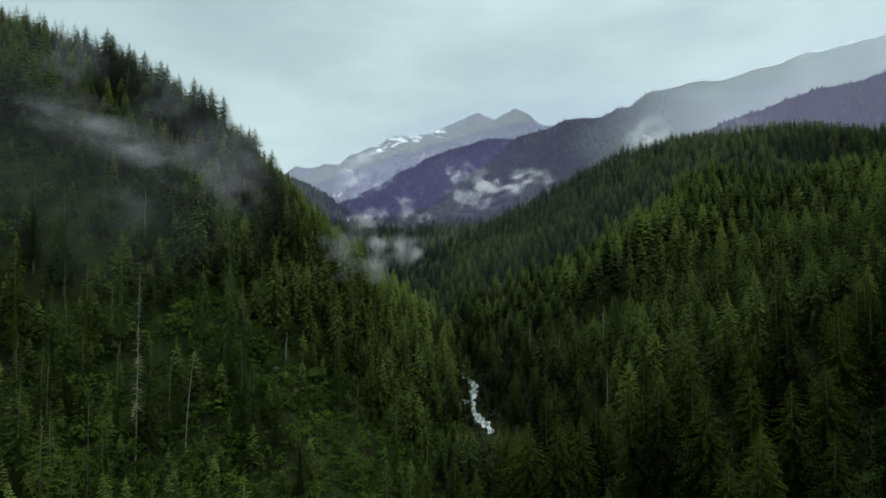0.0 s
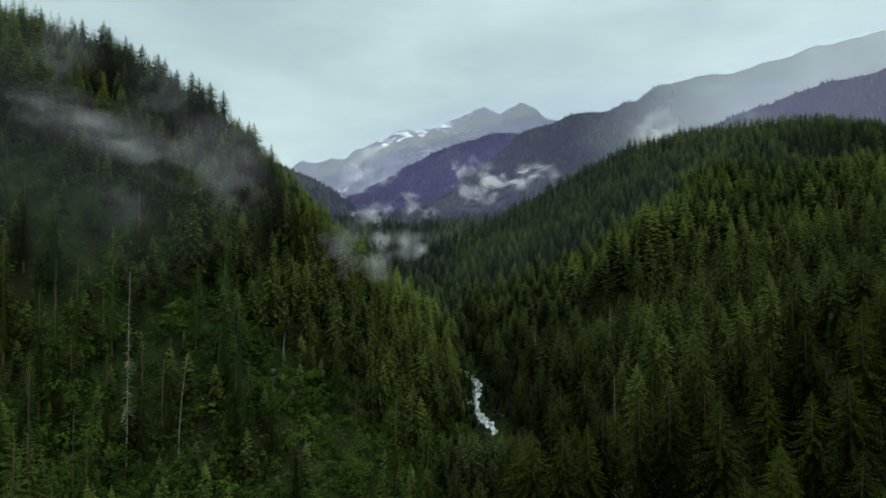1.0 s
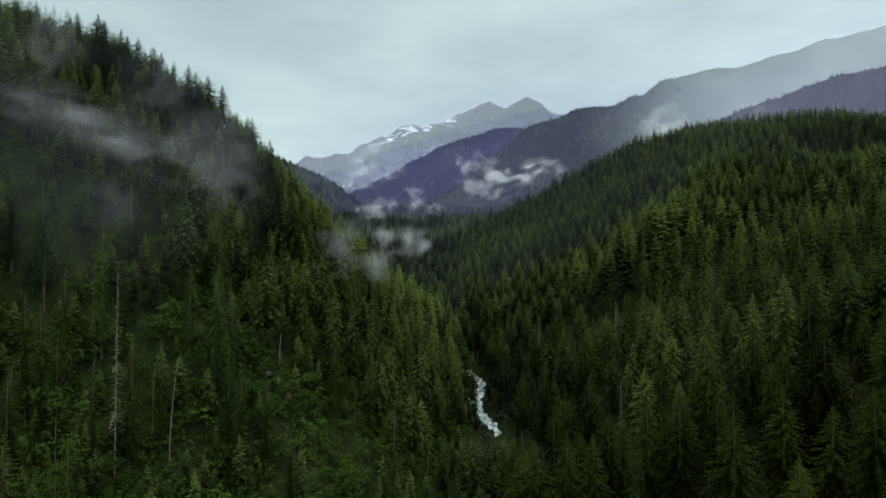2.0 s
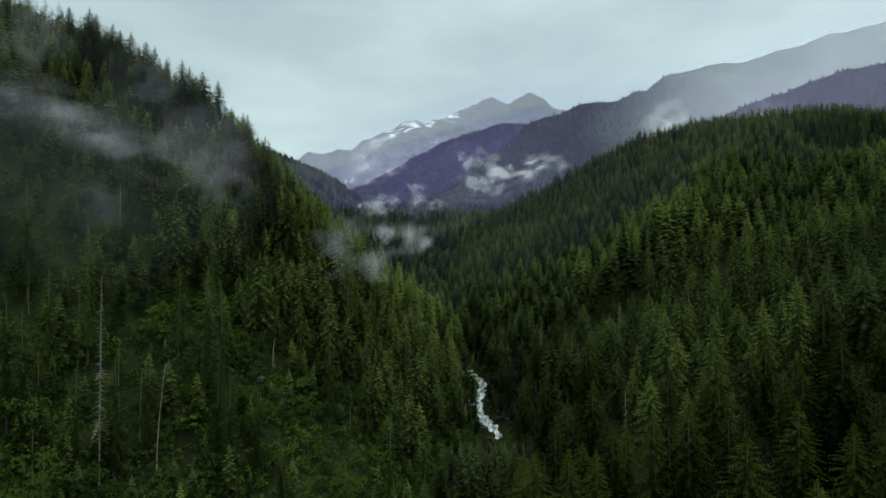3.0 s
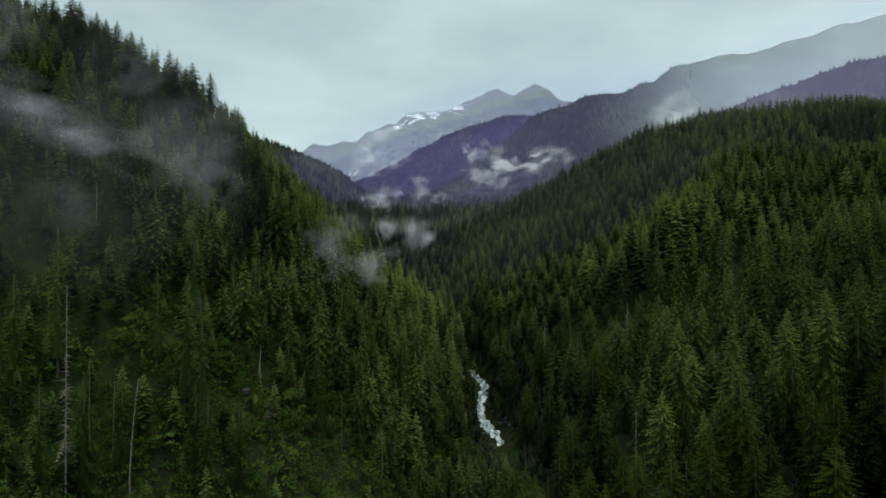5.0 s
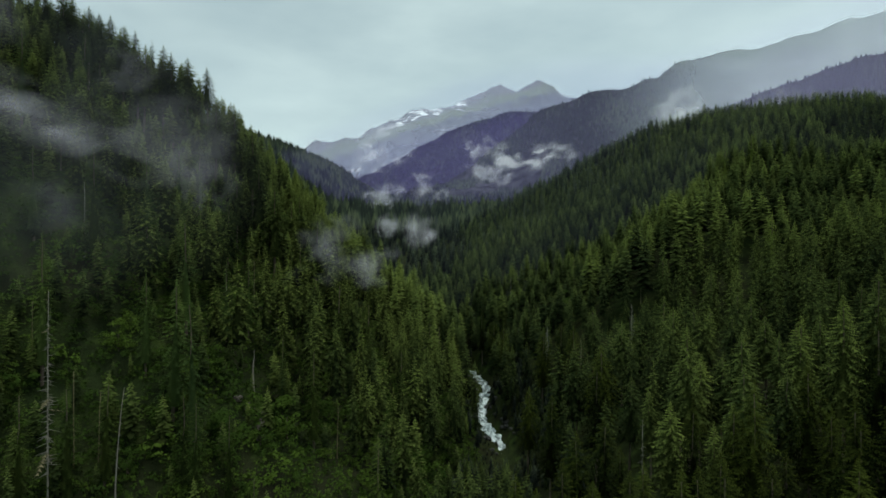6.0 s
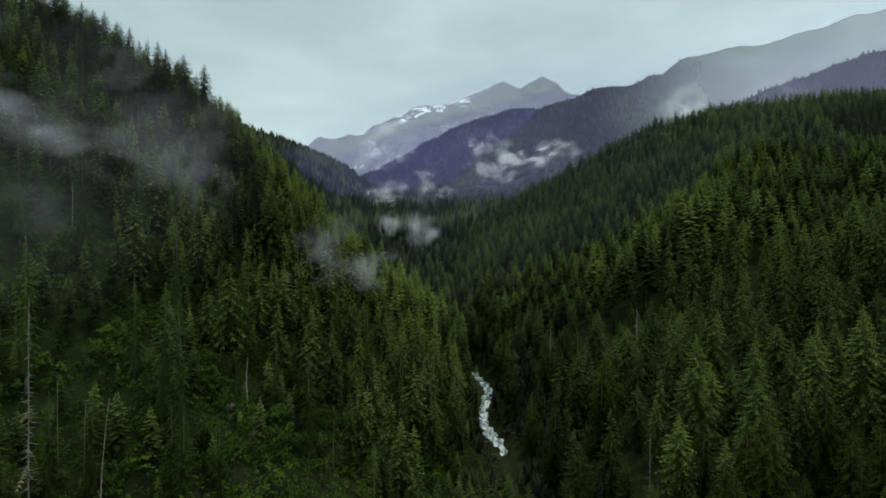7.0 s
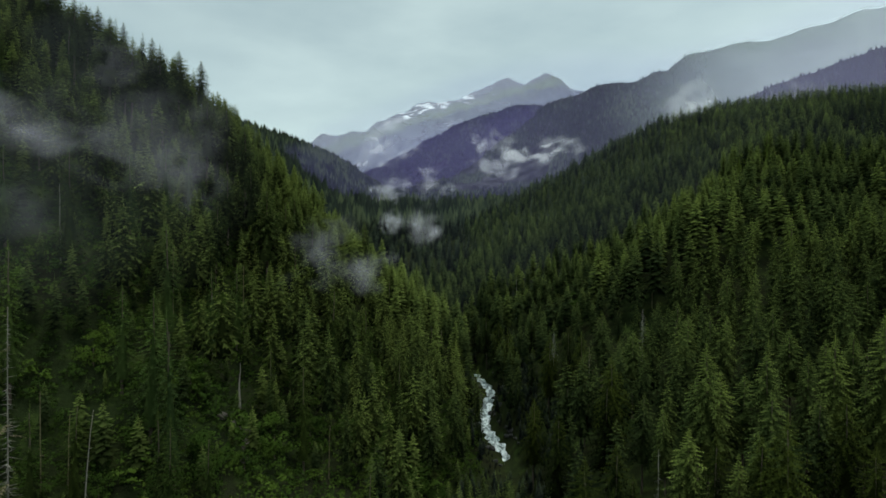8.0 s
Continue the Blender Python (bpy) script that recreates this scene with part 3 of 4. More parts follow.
def rib_height(x, y, h):
    """On the crest of the left rib a close, low canopy stands, from which only single trees rise."""
    crest = (x < -42) & (y > 165) & (y < 300)
    return np.where(crest, np.clip(0.74 * h, 10, 19), h)


def gorge_height(x, y, h):
    """Only low trees stand in the narrow gorge in front of the open water."""
    low = (np.abs(x - stream_x(y)) < 13) & (y > 115) & (y < 195)
    return np.where(low, np.minimum(h, np.maximum(5, 68 - 0.315 * (y - 17) - ground_z(x, y))), h)


def rows_for(x, y, h, tint):
    n = len(x)
    return np.stack([x, y, ground_z(x, y) - 0.4, h, rng.uniform(0, 6.28, n), tint, rng.uniform(0.8, 1.25, n)], -1)


def deal(protos, rows):
    pick = rng.integers(0, len(protos), len(rows))
    return [(p, rows[pick == i]) for i, p in enumerate(protos)]


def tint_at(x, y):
    # random tint plus painted light on the left slope, shade in gorge and upslope
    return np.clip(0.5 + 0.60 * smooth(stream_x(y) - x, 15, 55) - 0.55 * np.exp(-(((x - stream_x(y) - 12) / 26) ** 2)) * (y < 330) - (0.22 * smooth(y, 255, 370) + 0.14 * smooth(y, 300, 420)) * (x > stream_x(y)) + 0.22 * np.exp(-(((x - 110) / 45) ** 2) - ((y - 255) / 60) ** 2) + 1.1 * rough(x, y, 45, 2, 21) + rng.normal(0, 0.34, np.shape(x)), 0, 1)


# trees that stand out singly: place and height in metres
TREES_RIGHT = ((23, 182, 25), (24, 149, 26), (24, 120, 26), (28, 119, 27), (14, 105, 26), (23, 93, 27), (43, 141, 19), (40, 123, 23), (33, 93, 27), (37, 97, 25), (38, 87, 27), (45, 97, 20), (47, 87, 23), (53, 101, 21), (50, 91, 24), (53, 90, 24), (49, 119, 19), (58, 93, 21), (51, 137, 22), (54, 89, 27), (50, 92, 26), (63, 107, 20), (49, 116, 26), (55, 137, 20), (54, 107, 25), (56, 117, 20), (37, 186, 19), (34, 149, 27), (41, 149, 21), (50, 144, 21))
TREES_RIGHT_BACK = ((37, 213, 28), (40, 205, 27), (30, 253, 22), (31, 214, 28), (19, 283, 24), (21, 248, 25), (9, 310, 21), (49, 218, 27), (51, 191, 25), (38, 160, 28), (65, 197, 27), (80, 183, 22), (73, 162, 22), (69, 163, 20), (71, 151, 20), (70, 138, 20), (61, 128, 22), (84, 209, 24), (101, 212, 19), (98, 180, 25), (98, 169, 22), (88, 148, 22), (73, 121, 26), (71, 126, 23), (70, 131, 22), (68, 182, 23), (64, 187, 25), (74, 186, 20), (61, 104, 28), (76, 310, 19), (76, 229, 26), (14, 296, 27))
TREES_RIB = ((-132, 206, 19), (-116, 192, 26), (-118, 198, 22), (-109, 193, 24), (-113, 196, 19), (-114, 206, 19), (-110, 205, 21), (-96, 189, 28), (-100, 202, 21), (-90, 190, 26), (-87, 195, 27), (-84, 195, 27), (-88, 212, 22), (-94, 240, 22), (-92, 190, 24), (-71, 196, 26), (-74, 213, 20), (-67, 201, 26), (-60, 197, 26), (-54, 186, 27), (-59, 183, 19), (-48, 182, 28), (-56, 169, 20), (-47, 194, 22), (-40, 195, 24), (-37, 262, 27), (-46, 200, 22))
TREES_LEFT = ((-104, 161, 27), (-104, 153, 24), (-105, 185, 22), (-73, 162, 22), (-72, 175, 21), (-83, 138, 20), (-70, 183, 20), (-75, 119, 25), (-49, 129, 28), (-48, 150, 20), (-46, 158, 19), (-28, 172, 28), (-22, 186, 24), (-25, 251, 23), (-29, 404, 21), (-8, 244, 24), (-4, 245, 26), (-12, 176, 23), (-26, 142, 23), (-33, 143, 20), (-23, 125, 27), (-55, 94, 19), (-58, 113, 23), (-73, 111, 27), (-56, 132, 20), (-73, 142, 26), (-71, 125, 28), (-62, 108, 25), (-54, 144, 26), (-55, 118, 20), (1, 251, 23))
LARCH = ((133, 338, 20), (144, 333, 27), (144, 306, 22), (140, 289, 23), (112, 227, 28), (158, 333, 27), (149, 282, 28), (106, 363, 23), (173, 400, 23), (178, 371, 26))
LANDMARKS = np.array(TREES_RIGHT + TREES_RIGHT_BACK + TREES_RIB + TREES_LEFT + LARCH, float)


def apart(x, y, gap=6.0):
    """True where no landmark tree stands too near."""
    ok = np.ones(len(x), bool)
    for lx, ly, _ in LANDMARKS:
        ok &= (x - lx) ** 2 + (y - ly) ** 2 > gap * gap
    return ok


# single trees, nearest to the flight
NEAR = 138.0
protos, nearest = [], []
light, low_left = ([tree_thing("spruce", unit, trunk_mesh(0.93, 0.012, 0.002, seed=20 + i), mat, bark, words, group="spruces on the slopes") for i, unit in enumerate(open_spruce)] for mat, words in ((needles_light, "light green spruce with feathery branches on a steep slope"), (needles_left, "dark green spruce green to the ground on an open slope")))
for i, unit in enumerate(near_spruce + nearest_spruce):
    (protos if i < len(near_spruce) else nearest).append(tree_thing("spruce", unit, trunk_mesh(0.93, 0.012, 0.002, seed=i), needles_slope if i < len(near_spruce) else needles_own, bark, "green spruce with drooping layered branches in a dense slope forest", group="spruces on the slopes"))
larch_proto = tree_thing("larch", larch, trunk_mesh(0.93, 0.012, 0.002, seed=9), larch_own, bark, "light green larch standing out above dark spruces", group="larches on the slope")
used = set()


def plant(proto, x, y, h, wide):
    m = Matrix.LocRotScale((x, y, float(ground_z(x, y)) - 0.4), Euler((rng.normal(0, 0.015), rng.normal(0, 0.015), rng.uniform(0, 6.28))), (h * wide, h * wide, h))
    c = copy_thing(proto, Matrix()) if proto.name in used else proto
    used.add(proto.name)
    c.matrix_basis = m
    return c


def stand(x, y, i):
    """The kind of spruce there, in its painted tone: lit upper left, darkest near and in the gorge."""
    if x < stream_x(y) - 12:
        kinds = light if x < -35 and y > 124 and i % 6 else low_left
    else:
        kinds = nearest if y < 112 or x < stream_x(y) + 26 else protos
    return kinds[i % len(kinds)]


for i, (x, y, h) in enumerate(TREES_RIGHT + TREES_RIGHT_BACK + TREES_RIB + TREES_LEFT):
    if clearing(np.array(x), np.array(y)):
        continue
    on_rib = (x, y, h) in TREES_RIB
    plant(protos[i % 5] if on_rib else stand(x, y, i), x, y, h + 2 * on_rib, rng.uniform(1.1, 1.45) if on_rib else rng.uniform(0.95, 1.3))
for x, y, h in LARCH:
    plant(larch_proto, x, y, h, rng.uniform(0.9, 1.2))
sx, sy = scatter(-140, 140, 40, NEAR, 7.1)
keep = in_view(sx, sy, 50, NEAR, 8) & ~clearing(sx, sy) & apart(sx, sy, 5.0) & ((sx > stream_x(sy) - 12) | (rng.random(len(sx)) < 0.7)) & ((sx > stream_x(sy) + 24) | (sx < stream_x(sy) - 12) | (rng.random(len(sx)) < 0.75))
sx, sy = sx[keep], sy[keep]
sh = gorge_height(sx, sy, np.clip(tree_height(sx, sy), 10, 31))
for i, (x, y, h) in enumerate(zip(sx, sy, sh)):
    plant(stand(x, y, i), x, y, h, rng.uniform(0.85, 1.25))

# the close canopy on the crest of the left rib
x, y = scatter(-240, -40, 168, 300, 6.0)
keep = in_view(x, y, 168, 300) & apart(x, y, 3.5)
x, y = x[keep], y[keep]
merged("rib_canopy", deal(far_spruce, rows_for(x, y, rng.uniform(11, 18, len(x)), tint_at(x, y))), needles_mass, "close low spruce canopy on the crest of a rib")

# young growth in the gaps of the left slope
x, y = scatter(-160, 10, 60, 215, 5.6)
keep = in_view(x, y, 60, 215, 10) & ~clearing(x, y) & (x < stream_x(y) - 12)
x, y = x[keep], y[keep]
merged("young_spruces", deal(far_spruce, rows_for(x, y, rng.uniform(5, 16, len(x)), rng.uniform(0.1, 1.0, len(x)))), needles_mass, "young spruces in the gaps of the forest")

# saplings that close the floor of the gorge, its shade painted into their dark tint
x, y = scatter(-20, 60, 85, 310, 3.9)
off = x - stream_x(y)
keep = (off > -13) & (off < 20) & ~((off > -8.5) & (off < 3.4) & (y > 194) & (y < 302))
x, y = x[keep], y[keep]
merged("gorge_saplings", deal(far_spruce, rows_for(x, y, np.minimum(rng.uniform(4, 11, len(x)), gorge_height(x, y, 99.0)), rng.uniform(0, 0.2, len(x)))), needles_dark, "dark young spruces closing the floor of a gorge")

# low growth along both banks of the torrent, tinted dark to paint the gorge's shade
x, y = scatter(0, 44, 192, 306, 2.5)
off = x - stream_x(y)
keep = ((off > -12) & (off < -4.0)) | ((off > 3.2) & (off < 15))
x, y, off = x[keep], y[keep], off[keep]
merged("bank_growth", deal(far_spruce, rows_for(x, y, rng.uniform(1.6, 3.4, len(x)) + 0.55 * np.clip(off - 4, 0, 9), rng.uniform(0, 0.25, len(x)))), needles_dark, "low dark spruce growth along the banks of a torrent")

# the forest behind them
for name, y0, y1, cell, protos_m, mat in (("forest_mid_slope", NEAR, 235, 6.2, mid_spruce, needles_mass), ("forest_upper_slope", 235, 320, 6.0, far_spruce, needles_mass), ("forest_high_slope", 320, 420, 6.2, far_spruce, needles_mass), ("forest_hilltop", 420, 575, 6.6, tiny_spruce, needles_mass)):
    x, y = scatter(-380, 380, y0, y1, cell)
    keep = in_view(x, y, y0, y1) & ~clearing(x, y) & apart(x, y) & ((y0 < 420) | (x > stream_x(y) + 20))
    x, y = x[keep], y[keep]
    h = rib_height(x, y, gorge_height(x, y, np.clip(tree_height(x, y), 9, 33)))
    h = np.where((y > 300) & (x > stream_x(y)), np.clip(0.65 * h + 7, 13, 25), h)
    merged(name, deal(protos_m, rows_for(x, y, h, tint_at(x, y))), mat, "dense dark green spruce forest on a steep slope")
x, y = scatter(-1000, 800, 420, 1800, 9.0)
off = x - stream_x(y)
keep = in_view(x, y, 420, 1800) & (off < 520) & (off > -640)
x, y = x[keep], y[keep]
rows = rows_for(x, y, np.where((y < 720) & (off[keep] > 15), rng.normal(17, 3, len(x)), np.clip(rng.normal(20, 6, len(x)), 9, 32)), np.clip(0.45 + 1.4 * rough(x, y, 70, 3, 61) + rng.normal(0, 0.35, len(x)), 0, 1))
hill = (y < 720) & (off[keep] > 15)
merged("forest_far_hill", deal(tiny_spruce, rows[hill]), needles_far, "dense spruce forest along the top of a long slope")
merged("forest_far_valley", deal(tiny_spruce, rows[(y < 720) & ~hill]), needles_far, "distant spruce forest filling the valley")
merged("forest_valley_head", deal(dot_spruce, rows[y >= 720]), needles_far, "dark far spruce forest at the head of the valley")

# woods on the ridges behind
for name, (X, Y, Z), n, top, wide, label in (("forest_ridge", R1, 34000, 640, 0.75, "dark spruce wood on a misty ridge"), ("forest_mountain", R2, 54000, 720, 0.66, "dark spruce wood on a long mountainside"), ("forest_foothill", R3, 38000, 730, 0.85, "dark wood on a distant foothill")):
    r, c = X.shape
    front = int(r * 0.745)
    a, b = front * (1 - rng.random(n) ** (1 / 1.4)), rng.uniform(0, (c - 1.001) * wide, n)
    i, j = a.astype(int), b.astype(int)
    u, v = a - i, b - j

    def bil(M):
        return (M[i, j] * (1 - u) + M[i + 1, j] * u) * (1 - v) + (M[i, j + 1] * (1 - u) + M[i + 1, j + 1] * u) * v

    x, y, z = bil(X), bil(Y), bil(Z)
    keep = (z < top + 90 * rough(x, y, 300, 3, 3)) & (x < 0.85 * y + 60) & (rough(x, y, 160, 3, 8) > -0.28)
    x, y, z = x[keep], y[keep], z[keep]
    rows = np.stack([x, y, z - 1.5, rng.uniform(13, 30, len(x)) * (0.45 if name == "forest_ridge" else 0.62), rng.uniform(0, 6, len(x)), np.clip(0.35 + rough(x, y, 120, 3, 41) + rng.normal(0, 0.3, len(x)), 0, 1), rng.uniform(0.8, 1.3, len(x))], -1)
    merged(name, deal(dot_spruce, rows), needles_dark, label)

# shrubs and young growth on the open slope beside the stream
x, y = scatter(-150, 20, 70, 250, 4.2)
off = x - stream_x(y)
keep = ((off < -14) & (off > -130) & (rough(x, y, 22, 2, 15) > -0.12)) | ((off < -9) & (off > -14) & (y > 185)) | (clearing(x, y) & (off < -12))
x, y = x[keep], y[keep]
merged("slope_shrubs", deal(shrub, rows_for(x, y, rng.uniform(2.2, 6.4, len(x)), rng.uniform(0, 1, len(x)))), leaves_mass, "bright green alder and willow shrubs on open slope", "shrubs")


# tall herbs and bramble that close the ground between them
herb = [(c / 2.0, t, f, n) for c, t, f, n in (leafy_crown(560 + i, 2.0, 1.8, 8, 10, 0.23, 0.0) for i in range(3))]
x, y = scatter(-135, 12, 78, 215, 2.35)
off = x - stream_x(y)
keep = (off < -11) & (off > -120) & in_view(x, y, 78, 215, 5)
x, y = x[keep], y[keep]
merged("slope_herbs", deal(herb, rows_for(x, y, rng.uniform(1.3, 2.9, len(x)), np.clip(0.5 + 1.2 * rough(x, y, 16, 2, 51) + rng.normal(0, 0.25, len(x)), 0, 1))), leaves_mass, "lush green herbs and bramble covering a steep slope", "herbs")


# ---- dead and odd trees, rocks ----
def snag(x, y, height, lean, label, stubs=14, stub_len=1.2, thick=0.2, turn=0.0, wood=None):
    """A dead standing trunk, bare but for broken stubs."""
    base = new("dead_tree")
    tagged(base, label, "dead tree")
    part("trunk", as_mesh("trunk", trunk_mesh(height, thick, 0.04, lean=lean, seed=int(height * 7), stubs=stubs, stub_len=stub_len)), wood or dead_wood, base)
    base.matrix_basis = pose(x, y, float(ground_z(x, y)) - 0.2, 0, 0, turn)
    return base


def dead_spruce(x, y, height, seed, label, gap=0.45, twig_mat=None, spikes=30):
    """A dying spruce: grey trunk and thin, drooping, mostly bare branches."""
    base = tree_thing("dead_spruce", spruce_crown(seed, height, 0.085 * height, 18, 7, 4, 0.25, gap, 0), trunk_mesh(height * 0.97, 0.16, 0.03, seed=seed, stubs=spikes, stub_len=2.6), twig_mat or dead_twigs, dead_wood, label, "dead tree")
    base.matrix_basis = pose(x, y, float(ground_z(x, y)) - 0.3)
    return base


def boulder(x, y, size, seed, material, label, sink=0.3, squash=0.7):
    """A weathered block, uneven and flattened."""
    bm = bmesh.new()
    bmesh.ops.create_icosphere(bm, subdivisions=2 if squash < 0.8 else 1, radius=size)
    rnd = random.Random(seed)
    s = Vector((rnd.uniform(0, 50), rnd.uniform(0, 50), rnd.uniform(0, 50)))
    for v in bm.verts:
        n = noise.noise(v.co / size * 0.9 + s) * 0.55 + noise.noise(v.co / size * 2.3 + s) * 0.2
        v.co *= 1 + n
        v.co.z *= squash
    me = bpy.data.meshes.new("boulder")
    bm.to_mesh(me)
    bm.free()
    ob = part("boulder", me, material)
    ob.matrix_basis = pose(x, y, float(ground_z(x, y)) + size * squash * (1 - 2 * sink) * 0.5, 0, 0, rnd.uniform(0, 360))
    return tagged(ob, label, "boulder", group="boulders")


dead_twigs = plain_noise("grey_dead_twigs", 1.0, ((0.3, (0.10, 0.10, 0.09)), (0.7, (0.22, 0.21, 0.19))))
brown_twigs = plain_noise("brown_dead_twigs", 1.0, ((0.3, (0.07, 0.06, 0.035)), (0.7, (0.16, 0.13, 0.08))))
snag(-52.5, 117, 20.5, 0.07, "tall pale bare dead trunk leaning over green shrubs", thick=0.14, stubs=10)
snag(-40, 145, 9, 0.02, "short pale broken trunk on the open slope", thick=0.3, stubs=3)
snag(-48, 150, 14, 0.0, "thin pale bare trunk among spruces", stubs=6)
snag(-75, 142, 16, -0.01, "thin grey dead trunk in the mist", stubs=8)
snag(29, 315, 22, 0.0, "thin pale dead trunk among dark spruces", stubs=6)
snag(112, 205, 20, 0.0, "thin pale dead trunk on the upper slope", stubs=6)
for i, (x, y) in enumerate(((-84, 126), (-73, 125), (-61, 119), (-58, 121), (-58, 153), (-22, 146), (72, 242), (-47, 164))):
    snag(x, y, 11 + 1.3 * (i * 7 % 5), 0.02 * ((i % 3) - 1), "thin brown bare trunk of a dead young spruce", stubs=9, stub_len=0.9, thick=0.11, turn=i * 70, wood=brown_twigs)
dead_spruce(-59.5, 111, 39, 61, "half-dead spruce with bare trunk and brown branches", 0.97, brown_twigs, 140)
dead_spruce(63, 223, 18, 62, "grey dead spruce with drooping bare branches", 0.2)
dead_spruce(36, 236, 17, 63, "grey dead spruce above the stream", 0.25)
dead_spruce(42, 205, 22, 64, "thin brown dying spruce on dark slope", 0.4, brown_twigs)
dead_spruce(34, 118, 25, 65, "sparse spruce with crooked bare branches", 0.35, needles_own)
for x, y, h, label in ((91, 135, 21, "broad bright green leafy tree above the spruces"), (50, 268, 18, "small yellow green leafy tree among dark spruces"), (-57, 92, 24, "broad bright green tree low on the slope"), (-92, 158, 16, "bright green leafy tree in the mist")):
    t = tree_thing("leafy_tree", leafy_crown(int(h * 31), h, 0.24 * h, 34, 26, 0.34, 0.25), trunk_mesh(h * 0.8, 0.22, 0.05, seed=int(h)), leaves_own, bark, label)
    t.matrix_basis = pose(x, y, float(ground_z(x, y)) - 0.3, 0, 0, h * 37)
ALDERS = ((-41, 131), (-39, 129), (-21, 160), (-21, 171), (-62, 133), (-35, 124), (-78, 135), (-9, 173), (-16, 165), (-44, 124), (-43, 119), (-53, 121), (-67, 106), (-58, 107), (-6, 165), (-20, 128), (-11, 148), (-1, 165), (-34, 133), (-31, 140), (-27, 150), (-47, 139), (-50, 128), (-15, 156))
alders = [tree_thing("alder_shrub", leafy_crown(700 + i, 6.0, 2.9, 30, 44, 0.19, 0.06), trunk_mesh(3.6, 0.1, 0.03, seed=70 + i, stubs=6, stub_len=1.5), leaves_own, bark, "bright green leafy alder shrub on the open slope", "shrub", "alder shrubs on the slope") for i in range(3)]
for i, (x, y) in enumerate(ALDERS):
    a = alders[i] if i < 3 else copy_thing(alders[i % 3], Matrix())
    size_a = 0.75 + 0.12 * (i * 5 % 6)
    a.matrix_basis = Matrix.LocRotScale((x, y, float(ground_z(x, y)) - 0.3), Euler((0, 0, i * 1.7)), (size_a * 1.1, size_a * 1.1, size_a))
rnd_b = random.Random(11)
for i in range(44):
    y = rnd_b.uniform(208, 296)
    side = rnd_b.choice((-1, 1, 1, -1, -1, 1, 0.3))
    x = float(stream_x(y)) + side * rnd_b.uniform(3.0, 5.0)
    boulder(x, y, rnd_b.uniform(0.6, 1.3), i, wet_rock, "dark wet boulder in the white torrent", 0.1).location.z += 1.5 * (abs(side) < 0.5)
for cx0, cy0, spread, n in ((-38, 138, 3.4, 12), (-45, 172, 2.8, 8), (91, 231, 2.0, 5)):
    for i in range(n):
        boulder(cx0 + rnd_b.uniform(-1, 1) * spread, cy0 + rnd_b.uniform(-1, 1) * spread, rnd_b.uniform(0.4, 1.15), 200 + i * 7 + n, rock, "grey brown rock outcrop on the steep slope", 0.2, 0.85)


# ---- mist ----
SKYWARD = np.array((0.0, -0.6, 0.8), np.float32)  # droplets scatter the light of the whole sky, not of one side


def mist(name, centre, size, material, sheets, seed, label="thin grey drift of mist hanging before the trees"):
    """A drift of mist: a nest of bowed, uneven veils through its depth."""
    rnd = random.Random(seed)
    nx, nz = 22, 12
    cos, faces, base = [], [], 0
    for s in range(sheets):
        f = (s + 0.5) / sheets - 0.5
        U, W = np.meshgrid(np.linspace(-0.5, 0.5, nx), np.linspace(-0.5, 0.5, nz), indexing="ij")
        scale = math.sqrt(max(0.2, 1 - (1.7 * f) ** 2))
        bow = f + 0.16 * rough(U * 5 + seed, W * 4 + s * 3, 1.0, 3, seed) + 0.10 * (U * U + W * W)
        co = np.stack([U * size[0] * scale + 0 * W, bow * size[1], W * size[2] * scale], -1).reshape(-1, 3)
        i = (np.arange(nx - 1)[:, None] * nz + np.arange(nz - 1)[None, :]).reshape(-1)
        faces.append(np.stack([i, i + nz, i + nz + 1, i + 1], -1) + base)
        cos.append(co)
        base += len(co)
    me = quick_mesh(bpy.data.meshes.new(name), np.concatenate(cos), np.concatenate(faces))
    me.normals_split_custom_set_from_vertices(np.tile(SKYWARD, (base, 1)))
    ob = part(name, me, material)
    ob.location = centre
    tagged(ob, label, "mist", kind="stuff")
    return ob


thin = mist_mat("thin_mist", 0.062, 0.05, (0.66, 0.63, 0.74), 1.55, (0.7, 1, 2.0))
# faint haze sheet added before the left slope to lift its darks
air = mist_mat("slope_haze_sheet", 0.022, 0.025, (0.60, 0.66, 0.68), 1.0)
wisp = mist_mat("mist_wisp", 0.13, 0.09, (0.74, 0.72, 0.80), 1.45)
valley_wisp = mist_mat("valley_mist", 0.24, 0.045, (0.85, 0.84, 0.92), 1.25)
broken_wisp = mist_mat("broken_valley_mist", 0.26, 0.040, (0.85, 0.84, 0.92), 1.58)
bank = mist_mat("cloud_bank", 0.48, 0.020, (0.95, 0.95, 0.98), 1.40, (1, 1, 1.15))
plume = mist_mat("ridge_cloud", 0.46, 0.03, (0.95, 0.95, 0.98), 1.2)
damp = mist_mat("ridge_damp", 0.16, 0.03, (0.74, 0.70, 0.80), 0.95)
drift_mat = mist_mat("slope_drift", 0.22, 0.045, (0.70, 0.67, 0.78), 1.4, (0.7, 1, 2.0))
far_bank = mist_mat("far_cloud", 0.36, 0.012, (0.93, 0.93, 0.97), 1.45)
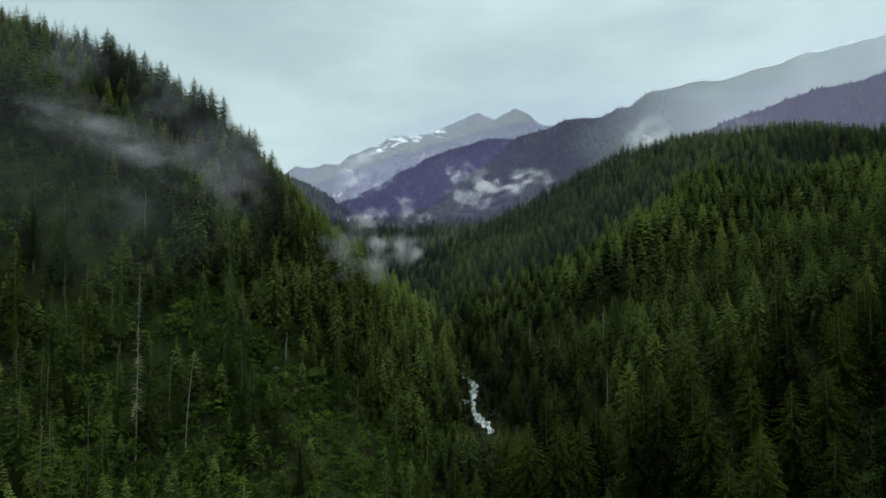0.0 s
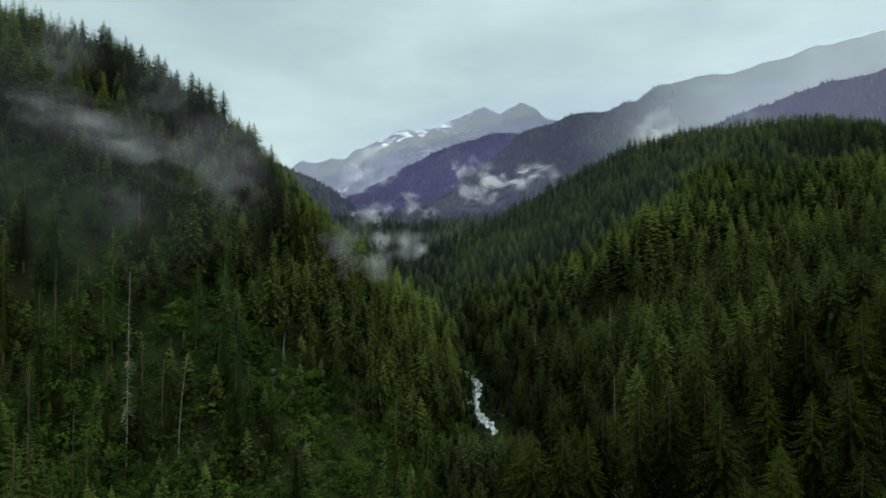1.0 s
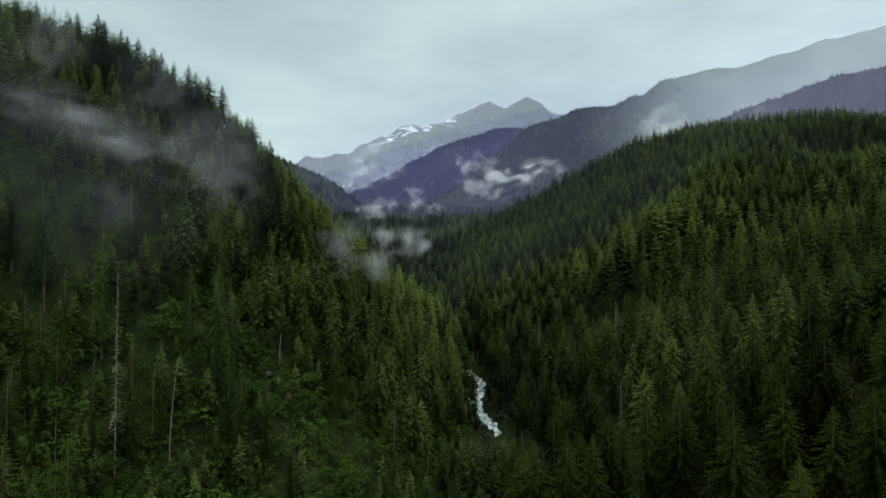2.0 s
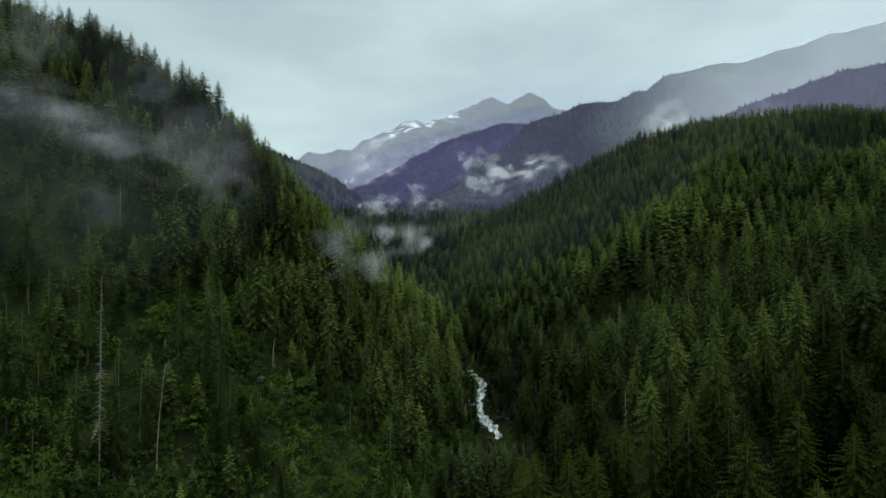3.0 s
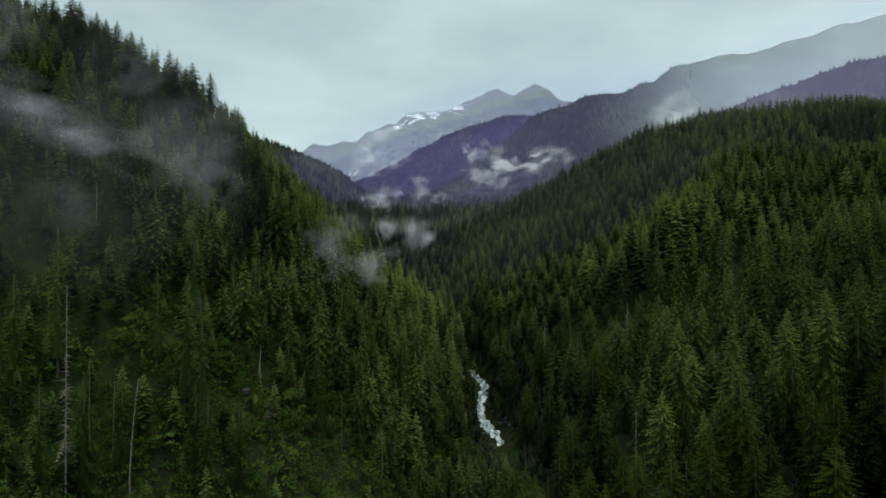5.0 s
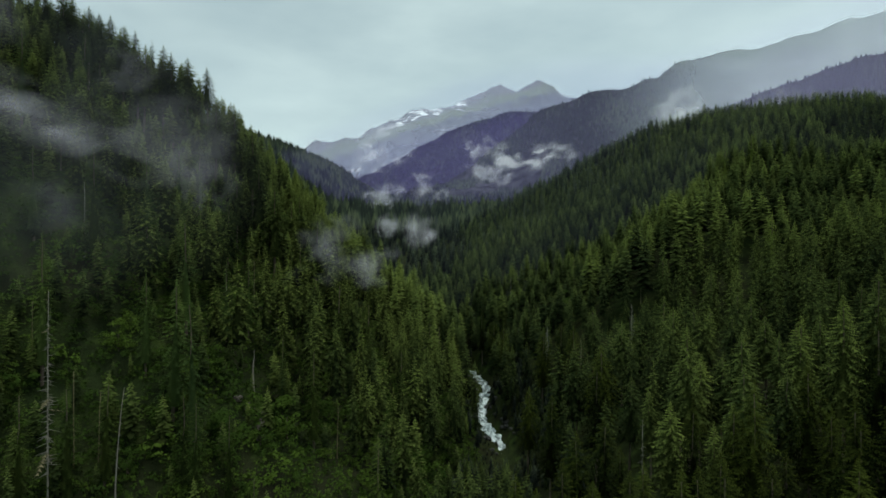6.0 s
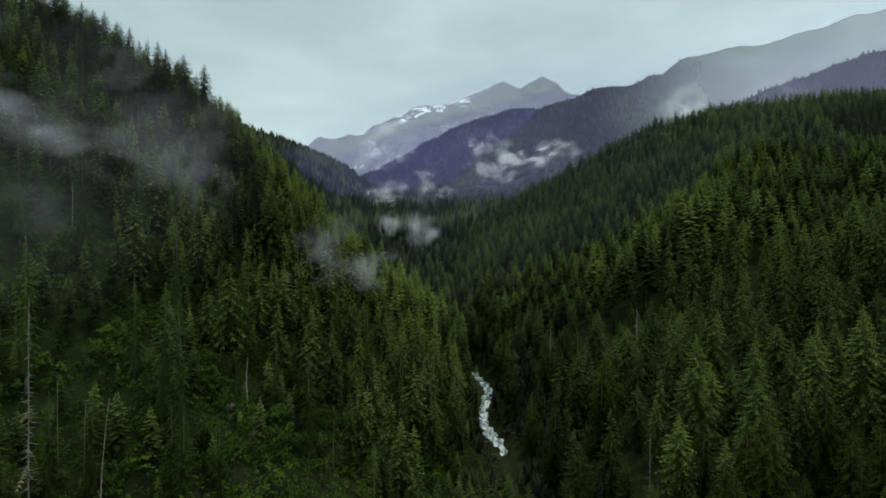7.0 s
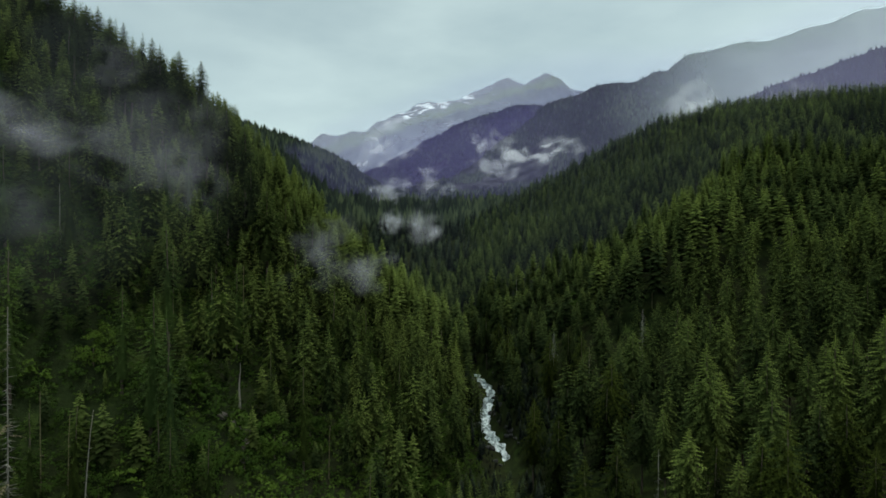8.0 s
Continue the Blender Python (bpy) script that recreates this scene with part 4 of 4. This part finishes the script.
# centre, size, tilt, material, veils, seed
for centre, size, tilt, mat_m, n, seed in (
    ((-77, 128, 100), (72, 12, 26), 20, drift_mat, 2, 1),
    ((-86, 128, 116), (22, 10, 34), -12, thin, 1, 2),
    ((-60, 140, 96), (50, 12, 26), 20, thin, 1, 3),
    ((-64, 180, 106), (22, 10, 30), -20, thin, 2, 4),
    ((-88, 180, 122), (30, 10, 24), 30, thin, 1, 16),
    ((-72, 180, 91), (36, 10, 26), 10, thin, 1, 18),
    ((-73, 124, 82), (36, 8, 22), 12, thin, 2, 15),
    ((-82, 126, 104), (120, 10, 84), 20, air, 1, 22),
    ((-32, 172, 73), (38, 8, 32), -20, wisp, 2, 5),
    ((-18, 172, 69), (24, 8, 23), 30, wisp, 2, 24),
    ((-29, 480, 88), (50, 12, 58), 20, valley_wisp, 2, 7),
    ((-57, 480, 91), (26, 10, 22), -20, valley_wisp, 1, 25),
    ((-120, 907, 150), (86, 24, 56), -12, broken_wisp, 1, 13),
    ((-60, 907, 172), (60, 20, 52), 30, broken_wisp, 1, 26),
    ((-30, 930, 158), (46, 14, 26), 0, broken_wisp, 1, 27),
    ((-160, 1200, 178), (210, 20, 70), -8, broken_wisp, 1, 17),
    ((-385, 2353, 460), (210, 50, 150), -22, far_bank, 1, 9),
    ((-440, 2340, 402), (130, 40, 60), -30, far_bank, 1, 28),
    ((-300, 2360, 420), (300, 40, 60), -24, broken_wisp, 1, 29),
    ((-470, 3300, 745), (300, 60, 80), -18, bank, 1, 30),
    ((-110, 3300, 740), (140, 40, 110), 40, broken_wisp, 1, 31),
    ((60, 1237, 282), (140, 40, 130), 30, bank, 2, 10),
    ((140, 1255, 268), (260, 40, 74), -8, bank, 1, 14),
    ((60, 1245, 232), (160, 30, 70), 10, broken_wisp, 1, 32),
    ((236, 640, 226), (116, 30, 60), -36, plume, 2, 11),
    ((308, 560, 206), (100, 30, 48), 10, damp, 2, 12),
    ((20, 1235, 290), (60, 24, 50), 0, broken_wisp, 1, 33),
):
    drift = mist("mist", centre, size, mat_m, n, seed)
    drift.rotation_euler = (0, radians(tilt), 0)


def below(mountain, row, y, lift=1.02):
    """The upper edge of a layer at y that ends just over the crest of a mountain farther back, as seen along the valley."""
    X, Y, Z = (a[row] for a in mountain)
    return np.stack([X * y / Y, 72 + (Z - 72) * y / Y * lift], -1)


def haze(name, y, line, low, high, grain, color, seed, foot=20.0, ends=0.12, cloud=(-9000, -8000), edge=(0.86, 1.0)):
    """A see-through sheet across the valley, added to paint the haze of distance. line: (x, z) points of its upper
    edge; it thins out to that edge and to both ends.
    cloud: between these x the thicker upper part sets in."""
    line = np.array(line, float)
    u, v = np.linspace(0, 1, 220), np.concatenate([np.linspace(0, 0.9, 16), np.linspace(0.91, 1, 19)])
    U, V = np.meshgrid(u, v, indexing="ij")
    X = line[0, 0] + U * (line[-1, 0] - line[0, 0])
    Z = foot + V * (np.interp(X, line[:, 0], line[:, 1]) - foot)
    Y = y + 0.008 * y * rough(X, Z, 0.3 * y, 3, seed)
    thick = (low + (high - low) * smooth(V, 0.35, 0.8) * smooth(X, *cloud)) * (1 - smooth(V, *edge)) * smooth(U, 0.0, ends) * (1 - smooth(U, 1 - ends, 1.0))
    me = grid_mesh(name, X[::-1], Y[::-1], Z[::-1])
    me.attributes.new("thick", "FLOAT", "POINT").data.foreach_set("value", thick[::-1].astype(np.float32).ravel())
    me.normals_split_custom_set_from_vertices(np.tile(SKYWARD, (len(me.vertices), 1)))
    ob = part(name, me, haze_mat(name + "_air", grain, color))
    return tagged(ob, "blue grey haze sheet between mountain ridges", "haze", kind="stuff")


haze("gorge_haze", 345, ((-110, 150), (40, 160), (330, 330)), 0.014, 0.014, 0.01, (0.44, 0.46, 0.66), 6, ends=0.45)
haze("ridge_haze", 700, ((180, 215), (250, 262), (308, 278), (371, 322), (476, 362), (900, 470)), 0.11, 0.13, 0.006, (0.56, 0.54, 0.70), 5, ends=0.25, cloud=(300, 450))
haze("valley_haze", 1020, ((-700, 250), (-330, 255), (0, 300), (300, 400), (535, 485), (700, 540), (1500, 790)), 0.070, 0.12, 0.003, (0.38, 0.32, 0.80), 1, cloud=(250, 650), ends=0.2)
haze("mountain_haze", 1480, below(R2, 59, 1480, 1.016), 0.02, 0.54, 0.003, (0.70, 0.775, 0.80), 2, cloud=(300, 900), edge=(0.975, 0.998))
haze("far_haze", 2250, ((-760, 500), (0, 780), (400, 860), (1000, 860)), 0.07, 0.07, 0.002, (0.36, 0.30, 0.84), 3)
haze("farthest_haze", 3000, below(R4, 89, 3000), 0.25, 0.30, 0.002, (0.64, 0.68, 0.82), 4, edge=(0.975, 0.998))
